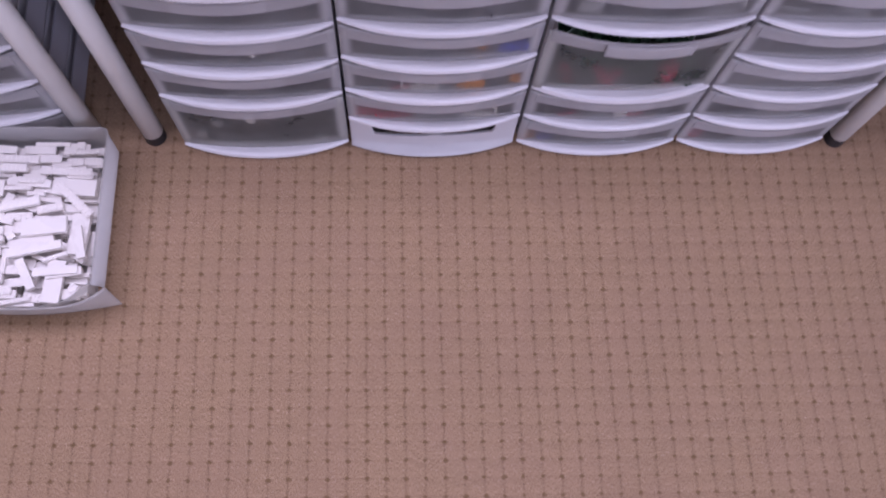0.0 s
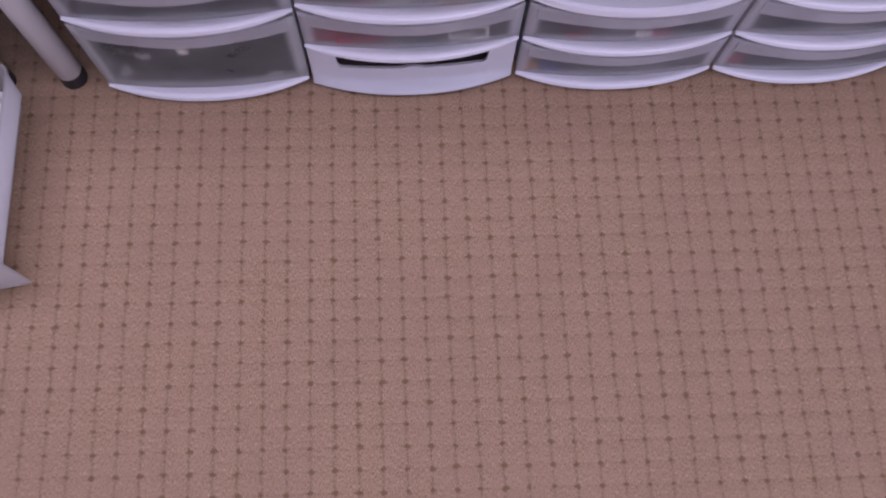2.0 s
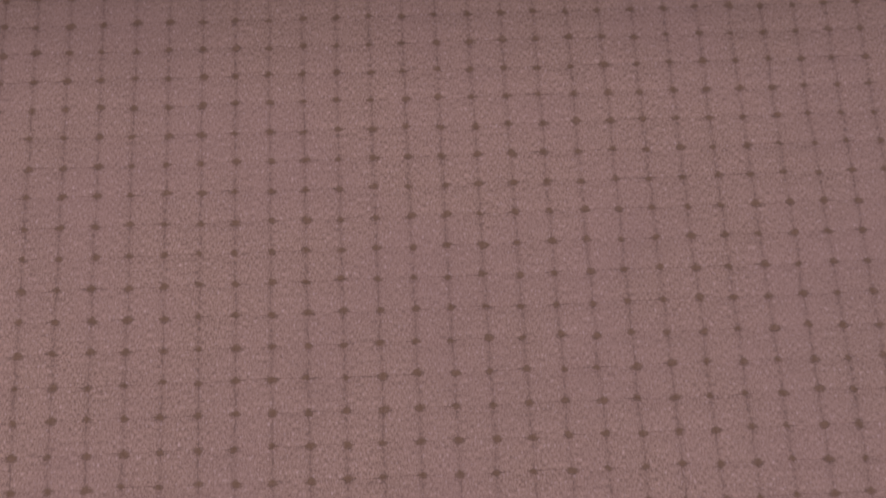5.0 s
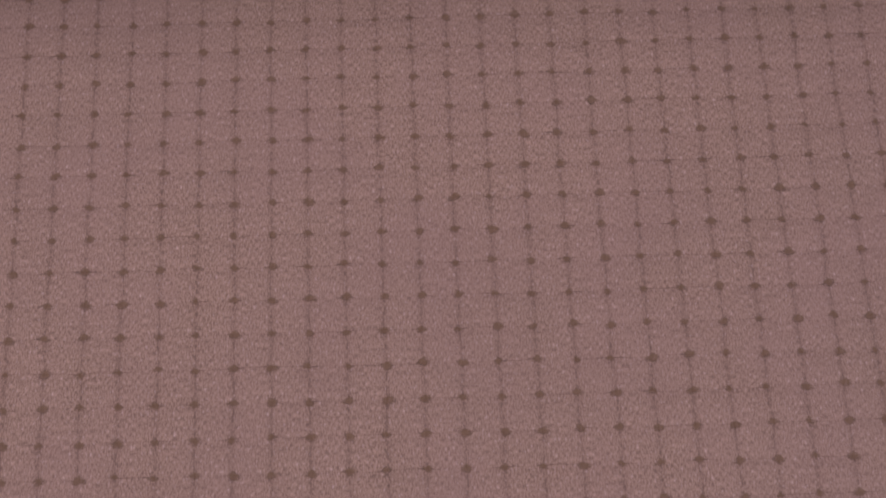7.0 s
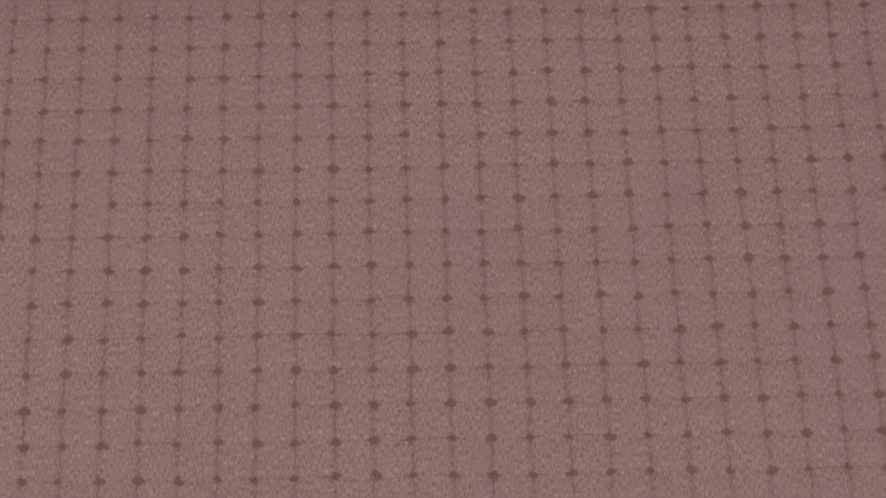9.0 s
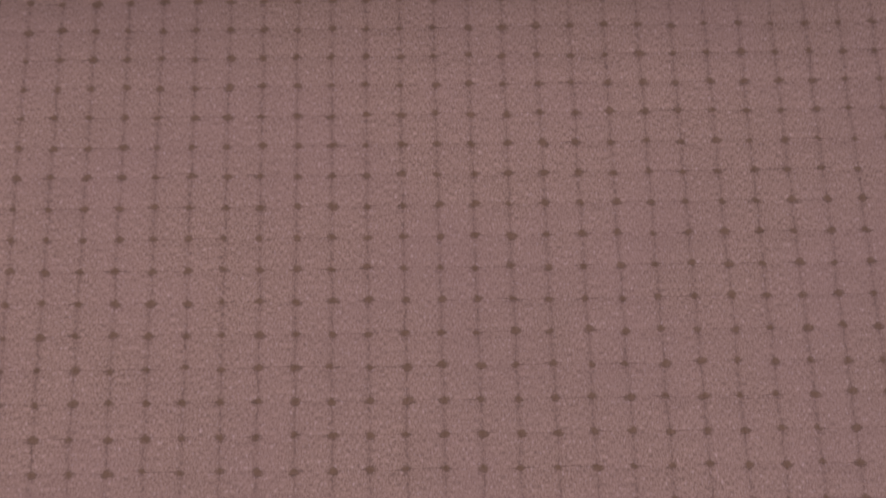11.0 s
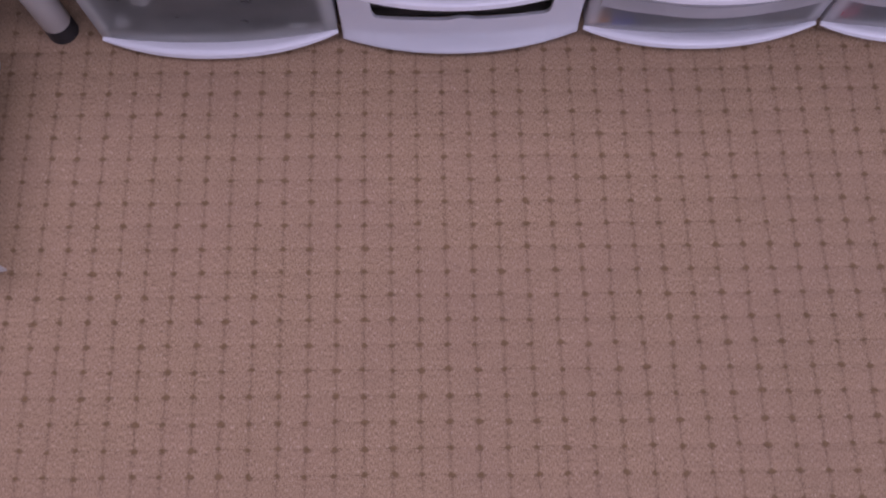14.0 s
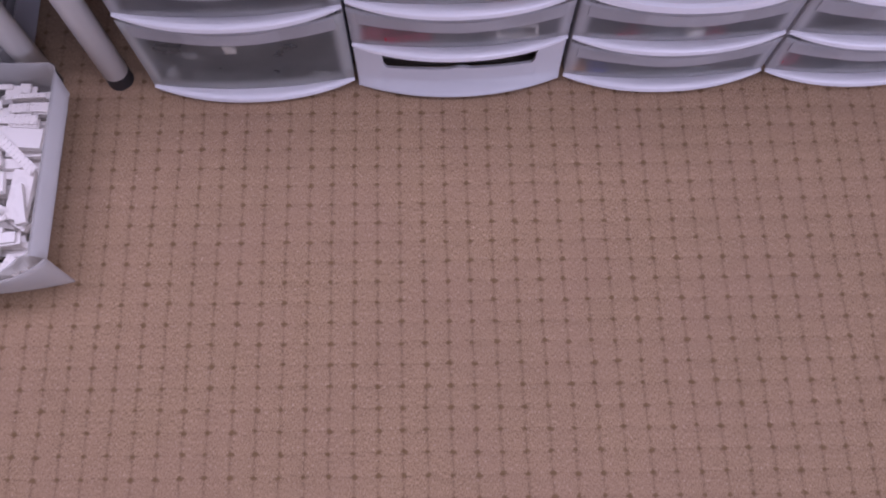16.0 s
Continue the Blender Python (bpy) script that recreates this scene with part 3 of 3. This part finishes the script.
    for lay in g:
        for r in range(rows - 1):
            for k in range(n):
                bm.faces.new((lay[r][k], lay[r][k + 1], lay[r + 1][k + 1], lay[r + 1][k])).smooth = True
    a, b = g
    for r in range(rows - 1):
        bm.faces.new((a[r][0], a[r + 1][0], b[r + 1][0], b[r][0]))
        bm.faces.new((a[r][n], b[r][n], b[r + 1][n], a[r + 1][n]))
    for k in range(n):
        bm.faces.new((a[0][k], b[0][k], b[0][k + 1], a[0][k + 1]))
        bm.faces.new((a[-1][k], a[-1][k + 1], b[-1][k + 1], b[-1][k]))
    part("front", bm, BIN, root, "bowed milky front flaring past the sides")
    tagged(root, "milky plastic bin full of white toy bricks on the carpet", "storage bin")

    # pieces dropped flat one by one, each coming to rest on those below
    rng = random.Random(11)
    G = 0.002
    nxg, nyg = int((x1 - x0) / G) + 1, int((y1 - y0 + 0.04) / G) + 1
    top = np.full((nxg, nyg), 0.008)
    gx, gy = np.meshgrid(x0 + G * (np.arange(nxg) + 0.5), y0 - 0.04 + G * (np.arange(nyg) + 0.5), indexing="ij")

    def drop(nx, ny, hh, tries, ceiling, free=24):
        """The lowest resting place among a few tries."""
        best = None
        for _ in range(tries):
            tidy = rng.random() < 0.36
            rz = rng.gauss(0, 3) if tidy else rng.choice((0, 0, 90)) + rng.choice((rng.gauss(0, 7), rng.gauss(0, free)))
            c, d = math.cos(radians(rz)), math.sin(radians(rz))
            ex, ey = (abs(c) * nx + abs(d) * ny) * U / 2, (abs(d) * nx + abs(c) * ny) * U / 2
            slim = 0.0035 + 0.027 * (1 - min(1.0, ceiling / h))
            x = min(x1 - slim - ex, max(x0 + slim + ex, rng.uniform(x0, x1)))
            y_low = y0 + 0.0055 + ey - front_bow((abs(x - cx) + 0.5 * ex) / ((x1 - x0) / 2 - 0.012), max(0.06, ceiling - 0.02))
            y = rng.uniform(0.16, y1 - 0.0075 - ey) if tidy else max(y_low, rng.uniform(y_low - 0.03, min(0.21, y1 - 0.0075 - ey)))
            dx, dy = gx - x, gy - y
            under = (np.abs(c * dx + d * dy) < nx * U / 2 + 0.0006) & (np.abs(c * dy - d * dx) < ny * U / 2 + 0.0006)
            z = float(top[under].max())
            if best is None or z < best[0]:
                best = (z, x, y, rz, under, ex, ey)
        z, x, y, rz, under, ex, ey = best
        wall = 0.0042 + 0.0265 * (1 - min(1.0, z / h))
        if x + ex > x1 - wall or x - ex < x0 + wall or y + ey > y1 - 0.007 or y - ey < y0 + 0.005 - front_bow((abs(x - cx) + 0.5 * ex) / ((x1 - x0) / 2 - 0.012), z):
            return None
        if z + hh > ceiling - 0.034 * max(0.0, min(1.0, (y - 0.10) / 0.13)):
            return None
        top[under] = z + hh + 0.0019
        return x, y, z, rz

    kinds = [(8, 2, 0.0096), (6, 2, 0.0096), (10, 2, 0.0096), (4, 2, 0.0096), (8, 2, 0.0032), (10, 4, 0.0096), (8, 1, 0.0096), (6, 1, 0.0096)]
    bm = bmesh.new()
    for k in range(1300):
        nx, ny, hh = rng.choice(kinds)
        at = drop(nx, ny, hh, 9, 0.030 + 0.070 * k / 1300)
        if at:
            m = pose(at[0], at[1], at[2] + hh / 2, 0, 0, at[3])
            r = bmesh.ops.create_cube(bm, size=1.0)
            for v in r["verts"]:
                v.co = m @ Vector((v.co.x * nx * U, v.co.y * ny * U, v.co.z * hh))
    low = part("toy_bricks", bm, BRICK_WHITE)
    tagged(low, "white toy bricks heaped in the lower part of the bin", "toy bricks", kind="stuff")
    # the pieces on top
    sorts = [(8, 2, 0.0096), (10, 2, 0.0096), (12, 2, 0.0096), (12, 1, 0.0096), (10, 2, 0.0096), (8, 2, 0.0096), (6, 2, 0.0096), (4, 2, 0.0096), (4, 2, 0.0032), (8, 2, 0.0032), (10, 2, 0.0032), (6, 2, 0.0032), (12, 2, 0.0032), (6, 1, 0.0032), (8, 1, 0.0032),
             (2, 2, 0.0096), (3, 2, 0.0096), (8, 1, 0.0096), (10, 1, 0.0096), (6, 1, 0.0096), (4, 1, 0.0096)]
    meshes = {q: brick_mesh(*q, BRICK_WHITE, studs=True) for q in sorts}
    smooth_sorts = [(8, 2, 0.0096), (12, 2, 0.0096), (10, 2, 0.0032), (8, 2, 0.0032), (6, 2, 0.0032)]
    plain = {q: brick_mesh(*q, BRICK_WHITE, studs=False) for q in smooth_sorts}
    little = [(4, 2, 0.0096), (2, 2, 0.0096), (4, 2, 0.0032), (6, 2, 0.0032), (4, 1, 0.0096), (3, 2, 0.0096), (6, 1, 0.0096), (8, 1, 0.0032)]
    tiny = [(2, 1, 0.0096), (1, 1, 0.0096), (3, 1, 0.0096), (4, 1, 0.0032), (2, 2, 0.0032), (4, 2, 0.0032)]
    meshes.update({q: brick_mesh(*q, BRICK_WHITE, studs=True) for q in tiny if q not in meshes})
    for k in range(1150):
        tile = k < 400 and rng.random() < 0.30
        q = rng.choice(tiny if k >= 700 else little if k >= 400 else smooth_sorts if tile else sorts)
        nx, ny, hh = q
        # the small ones come last and find the holes
        at = drop(nx, ny, hh, 7 if k < 400 else 40, 0.103 + 0.006 * k / 400 if k < 400 else 0.106, 32)
        if not at:
            continue
        x, y, z, rz = at
        slab_like = hh < 0.005
        ob = new("toy_tile" if tile else "toy_plate" if slab_like else "toy_brick", (plain if tile else meshes)[q])
        ob.matrix_basis = pose(x, y, z + 0.0004, rng.gauss(0, 1.2), rng.gauss(0, 0.9) * (6 / nx), rz)
        size = "long" if nx >= 8 else "short"
        word = "tile" if tile else "plate" if slab_like else "brick"
        tagged(ob, f"{size} white {'smooth' if tile else 'studded'} toy {word} lying in the bin", f"toy {word}", group="white toy bricks in the bin")


bin_of_bricks()


def wheel_mesh(r, w, mat):
    bm = bmesh.new()
    n = 20
    prof = [(r * 0.35, w * 0.30), (r * 0.62, w * 0.36), (r * 0.66, w * 0.5), (r * 0.93, w * 0.5), (r, w * 0.36), (r, -w * 0.36), (r * 0.93, -w * 0.5), (r * 0.66, -w * 0.5), (r * 0.62, -w * 0.36), (r * 0.35, -w * 0.30)]
    rings = []
    for k in range(n):
        a = 2 * math.pi * k / n
        tread = 1.0 if k % 2 else 0.95
        rings.append([bm.verts.new((p * (tread if p > r * 0.9 else 1) * math.cos(a), p * (tread if p > r * 0.9 else 1) * math.sin(a), q + w / 2)) for p, q in prof])
    m = len(prof)
    for k in range(n):
        A, B = rings[k], rings[(k + 1) % n]
        for j in range(m):
            bm.faces.new((A[j], A[(j + 1) % m], B[(j + 1) % m], B[j]))
    return mesh_of(bm, mat, name="toy_gear")


TOY_MESH = {}


def toy(kind, colour):
    key = (kind, colour)
    if key not in TOY_MESH:
        mat = TOYS[colour]
        if kind == "wheel":
            TOY_MESH[key] = wheel_mesh(0.021, 0.016, mat)
        elif kind == "big_wheel":
            TOY_MESH[key] = wheel_mesh(0.030, 0.022, mat)
        elif kind == "panel":
            TOY_MESH[key] = brick_mesh(6, 4, 0.0096, mat)
        elif kind == "bit":
            TOY_MESH[key] = brick_mesh(2, 1, 0.0096, mat)
        elif kind == "block":
            TOY_MESH[key] = brick_mesh(6, 2, 0.0288, mat)
        elif kind == "long":
            TOY_MESH[key] = brick_mesh(8, 2, 0.0096, mat)
        elif kind == "long_window":
            bm = bmesh.new()
            for q in ((-0.030, -0.0265, 0, 0.032), (0.0265, 0.030, 0, 0.032), (-0.0265, 0.0265, 0, 0.0035), (-0.0265, 0.0265, 0.0285, 0.032)):
                box(bm, q[0], q[1], -0.004, 0.004, q[2], q[3], 0.0004, 1)
            TOY_MESH[key] = mesh_of(bm, mat, name="toy_window")
        elif kind == "window":
            bm = bmesh.new()
            for q in ((-0.016, -0.012, 0, 0.032), (0.012, 0.016, 0, 0.032), (-0.012, 0.012, 0, 0.004), (-0.012, 0.012, 0.028, 0.032)):
                box(bm, q[0], q[1], -0.004, 0.004, q[2], q[3], 0.0004, 1)
            TOY_MESH[key] = mesh_of(bm, mat, name="toy_window")
        else:
            TOY_MESH[key] = brick_mesh(4, 2, 0.0096, mat)
    return TOY_MESH[key]


WORDS = {"wheel": ("toy_gear", "toy gear"), "big_wheel": ("toy_gear", "toy gear"), "window": ("toy_window", "toy window frame"), "long_window": ("toy_window", "long toy window frame"), "panel": ("toy_plate", "toy plate"),
         "long": ("toy_brick", "toy brick"), "block": ("toy_block", "toy block"), "bit": ("toy_brick", "small toy brick"), "brick": ("toy_brick", "toy brick")}
SHADES = {"black": "black", "grey": "dark grey", "pale": "light grey", "white": "white", "red": "red", "orange": "orange", "blue": "blue", "green": "dark green"}


def lay(kind, colour, x, y, z, rx=0, ry=0, rz=0):
    name, word = WORDS[kind]
    ob = new(name, toy(kind, colour))
    ob.matrix_basis = pose(x, y, z, rx, ry, rz)
    tagged(ob, f"{SHADES[colour]} plastic {word} lying in a frosted drawer", word, group="toy pieces in the drawers")
    return ob


def level_z(at, k):
    return level(k, at[4]) + 0.0175 + 0.0022


DEEP = {"bit": 0.0045, "brick": 0.0085, "long": 0.0085, "block": 0.0085, "panel": 0.0165, "wheel": 0.0215, "big_wheel": 0.0305, "window": 0.005, "long_window": 0.005}
WIDE = {"long_window": 0.031, "long": 0.033, "panel": 0.026, "big_wheel": 0.031, "block": 0.025}


def behind_front(at, x):
    """Where the inner face of a drawer's bowed front lies."""
    x0, x1, y, turn, _ = at
    off = x - (x0 + x1) / 2
    return y + 0.0065 - bow(off / ((x1 - x0) / 2), 0.0145) + off * math.tan(radians(turn))


def fill(at, k, palette, count, seed, kinds=("brick", "long", "block"), heap=0.03, deep=0.05):
    """Scatter pieces over the floor of the drawer on level k, most of them near its front."""
    rng = random.Random(seed)
    for n in range(count):
        kind = rng.choice(kinds)
        half = WIDE.get(kind, 0.022)
        x = rng.uniform(at[0] + 0.018 + half, at[1] - 0.018 - half)
        back = rng.random() ** 1.6
        yy = behind_front(at, x) + DEEP[kind] + 0.003 + back * deep
        z = level_z(at, k) + heap * (n / max(1, count)) * rng.random() + 0.0005
        lay(kind, rng.choice(palette), x, yy, z, rng.gauss(0, 4), rng.gauss(0, 9), rng.gauss(0, 6 + 14 * back))


def show(at, k, kind, colour, u, dz=0.0, rz=0.0, back=0.002):
    """One piece that stands out, close behind the front; u runs from -1 to 1 across the drawer."""
    x = (at[0] + at[1]) / 2 + u * (at[1] - at[0]) / 2
    lay(kind, colour, x, behind_front(at, x) + DEEP[kind] + back, level_z(at, k) + dz, 0, 0, rz)


def row_of(at, k, kinds, colours, lo, hi, step, seed, lift=0.004, base=0.0):
    """A row of pieces standing side by side against a drawer's front."""
    rng = random.Random(seed)
    u = lo
    while u < hi:
        show(at, k, rng.choice(kinds), rng.choice(colours), u, base + rng.uniform(0, lift), rng.uniform(-4, 4), 0.004 + rng.uniform(0, 0.006))
        u += step * rng.uniform(0.9, 1.15)


fill(A, 0, ["black", "grey", "black", "black"], 46, 1, ("wheel", "big_wheel", "panel", "block"), 0.075, 0.045)
fill(A, 3, ["black", "black", "grey"], 34, 3, ("brick", "wheel", "block"))
fill(A, 4, ["black", "grey", "black"], 34, 4, ("brick", "block"))
fill(B, 1, ["grey", "black", "pale"], 6, 5, ("brick",), 0.004, 0.07)
fill(B, 2, ["grey", "black", "grey"], 12, 6, ("brick", "long"), 0.02, 0.06)
fill(B, 3, ["pale", "grey", "grey"], 10, 7, ("block", "long"), 0.02)
fill(B, 4, ["grey", "black", "grey"], 26, 8)
fill(C, 0, ["grey", "pale"], 4, 9, ("brick",), 0.004)
fill(C, 1, ["black", "grey", "pale"], 6, 10, ("brick", "long"), 0.006)
fill(C, 4, ["black", "grey", "pale"], 22, 11)
fill(D, 0, ["grey", "pale"], 3, 12, ("brick",), 0.003)
fill(D, 1, ["pale"], 2, 13, ("brick",), 0.003)
fill(D, 3, ["grey"], 3, 15, ("panel", "long"), 0.006)
fill(D, 4, ["pale", "grey"], 4, 16, ("panel",), 0.006)
fill(E0, 1, ["blue", "grey", "red", "white"], 12, 17)
fill(E0, 2, ["pale", "grey"], 10, 18)
row_of(A, 0, ("block", "panel"), ["black", "black", "grey"], -0.66, 0.80, 0.28, 31, 0.002, 0.006)
row_of(A, 0, ("block",), ["black"], -0.62, 0.80, 0.27, 41, 0.004, 0.038)
row_of(A, 0, ("block",), ["black"], -0.70, 0.82, 0.27, 42, 0.004, 0.072)
row_of(A, 0, ("block",), ["black"], -0.62, 0.80, 0.29, 43, 0.003, 0.103)
row_of(A, 3, ("block", "wheel"), ["black", "black", "grey"], -0.82, 0.70, 0.20, 32)
row_of(A, 4, ("block", "wheel"), ["black", "black", "grey"], -0.80, 0.82, 0.24, 33)
row_of(A, 5, ("block",), ["black", "grey"], -0.72, 0.80, 0.34, 34)
row_of(B, 4, ("block",), ["grey", "black", "grey"], -0.74, 0.80, 0.33, 35)
row_of(C, 4, ("block",), ["black", "grey", "grey"], -0.74, 0.80, 0.33, 36)
# pieces that stand out
show(A, 2, "block", "black", -0.70, 0.0, 6)
show(A, 2, "long", "grey", -0.45, 0.0, -8)
show(A, 2, "long", "grey", 0.30, 0.0, 5, 0.006)
show(A, 2, "brick", "grey", 0.52, 0.004, 12)
show(A, 2, "block", "black", 0.74, 0.0, -5)
show(A, 2, "brick", "black", 0.80, 0.029, 10)
show(B, 1, "block", "red", -0.76)
show(B, 1, "long", "red", -0.46, 0.0, 4)
show(B, 1, "long", "red", -0.50, 0.0097, 8)
show(B, 1, "block", "black", 0.07)
show(B, 1, "block", "grey", 0.19, 0.0, 0, 0.018)
show(B, 1, "long_window", "white", 0.52)
show(B, 1, "block", "pale", 0.44, 0, 0, 0.014)
show(B, 1, "block", "black", 0.62, 0.006, 0, 0.032)
show(B, 1, "block", "black", 0.80, 0.002, 4)
show(B, 2, "block", "black", -0.72)
show(B, 2, "block", "grey", -0.50, 0, 0, 0.006)
show(B, 2, "brick", "red", -0.40)
show(B, 2, "window", "white", -0.30)
show(B, 2, "window", "white", -0.10)
show(B, 2, "block", "grey", -0.10, 0, 0, 0.014)
show(B, 2, "brick", "pale", 0.10, 0.0)
show(B, 2, "block", "orange", 0.36)
show(B, 2, "block", "grey", 0.62, 0, 3)
show(B, 2, "brick", "orange", 0.80, 0.008, -8)
show(B, 2, "brick", "orange", 0.78, 0.018, 12)
show(B, 3, "block", "grey", -0.38)
show(B, 3, "block", "grey", -0.16)
show(B, 3, "bit", "orange", 0.44, 0.012, 30, 0.012)
show(B, 3, "brick", "orange", 0.46, 0.000, 60, 0.016)
show(B, 3, "block", "blue", 0.74)
show(C, 0, "brick", "orange", -0.88)
show(C, 0, "brick", "blue", -0.66)
show(C, 0, "brick", "black", -0.50, 0, 10)
show(C, 0, "brick", "pale", 0.12, 0, 20)
show(C, 1, "block", "black", -0.66)
show(C, 1, "brick", "red", -0.50, 0, 10)
show(C, 1, "brick", "white", 0.14, 0, 5)
show(C, 1, "brick", "red", 0.30, 0, 5)
show(C, 1, "long", "black", 0.66)
show(D, 0, "wheel", "red", -0.78)
show(D, 0, "brick", "red", -0.80, 0.016, 20)
show(D, 0, "long", "black", -0.46)
show(D, 1, "long", "grey", -0.52)
show(D, 1, "long", "grey", 0.62)
show(A, 0, "bit", "white", -0.10, 0.106, 0, -0.001)
show(A, 0, "bit", "white", -0.09, 0.0965, 0, -0.001)
show(A, 0, "bit", "pale", -0.74, 0.034, 4, -0.001)
show(A, 0, "bit", "pale", -0.74, 0.0245, 4, -0.001)
show(A, 0, "wheel", "pale", -0.50, 0.074, 0, 0.001)
show(A, 0, "wheel", "pale", 0.66, 0.002, 0, 0.0)
show(A, 0, "big_wheel", "grey", 0.16, 0.002, 0, 0.0)
show(A, 0, "brick", "grey", 0.12, 0.098, 30, 0.004)
show(A, 0, "brick", "grey", 0.26, 0.106, -20, 0.004)
show(A, 3, "bit", "white", 0.16, 0.020, 70)
show(A, 3, "bit", "pale", 0.40, 0.010, 50)
show(A, 3, "bit", "pale", 0.86, 0.016, 20)
show(A, 3, "bit", "pale", 0.75, 0.018, 60)
show(A, 3, "bit", "pale", 0.66, 0.018, 30)


def toy_foliage():
    """Dark green toy leaves heaped in the open deep drawer, with red pieces among them."""
    rng = random.Random(21)
    bm = bmesh.new()
    for _ in range(760):
        x, y = rng.uniform(0.226, 0.484), 0.310 + rng.random() * 0.11
        z = level_z(C, 2) + 0.004 + rng.random() * 0.078
        m = pose(x, y, z, rng.uniform(-60, 60), rng.uniform(-60, 60), rng.uniform(0, 360))
        s = rng.uniform(0.6, 1.2)
        top, low = [], []
        for a in range(6):
            r = (0.013 if a % 2 else 0.0065) * s
            c, d = r * math.cos(a * math.pi / 3), r * math.sin(a * math.pi / 3)
            top.append(bm.verts.new(m @ Vector((c, d, 0.0012))))
            low.append(bm.verts.new(m @ Vector((c, d, -0.0012))))
        bm.faces.new(top)
        bm.faces.new(list(reversed(low)))
        for a in range(6):
            bm.faces.new((top[a], low[a], low[(a + 1) % 6], top[(a + 1) % 6]))
    tagged(part("toy_leaves", bm, TOYS["green"]), "dark green plastic toy leaves heaped in the open drawer", "toy leaves", kind="stuff")
    for x, y, dz, lean in ((0.250, 0.322, 0.030, 70), (0.312, 0.318, 0.032, 62), (0.330, 0.322, 0.020, 110), (0.424, 0.318, 0.034, 82), (0.434, 0.320, 0.040, 84), (0.416, 0.321, 0.030, 80)):
        lay("long", "red", x, y, level_z(C, 2) + dz, 90, lean, 0)


toy_foliage()
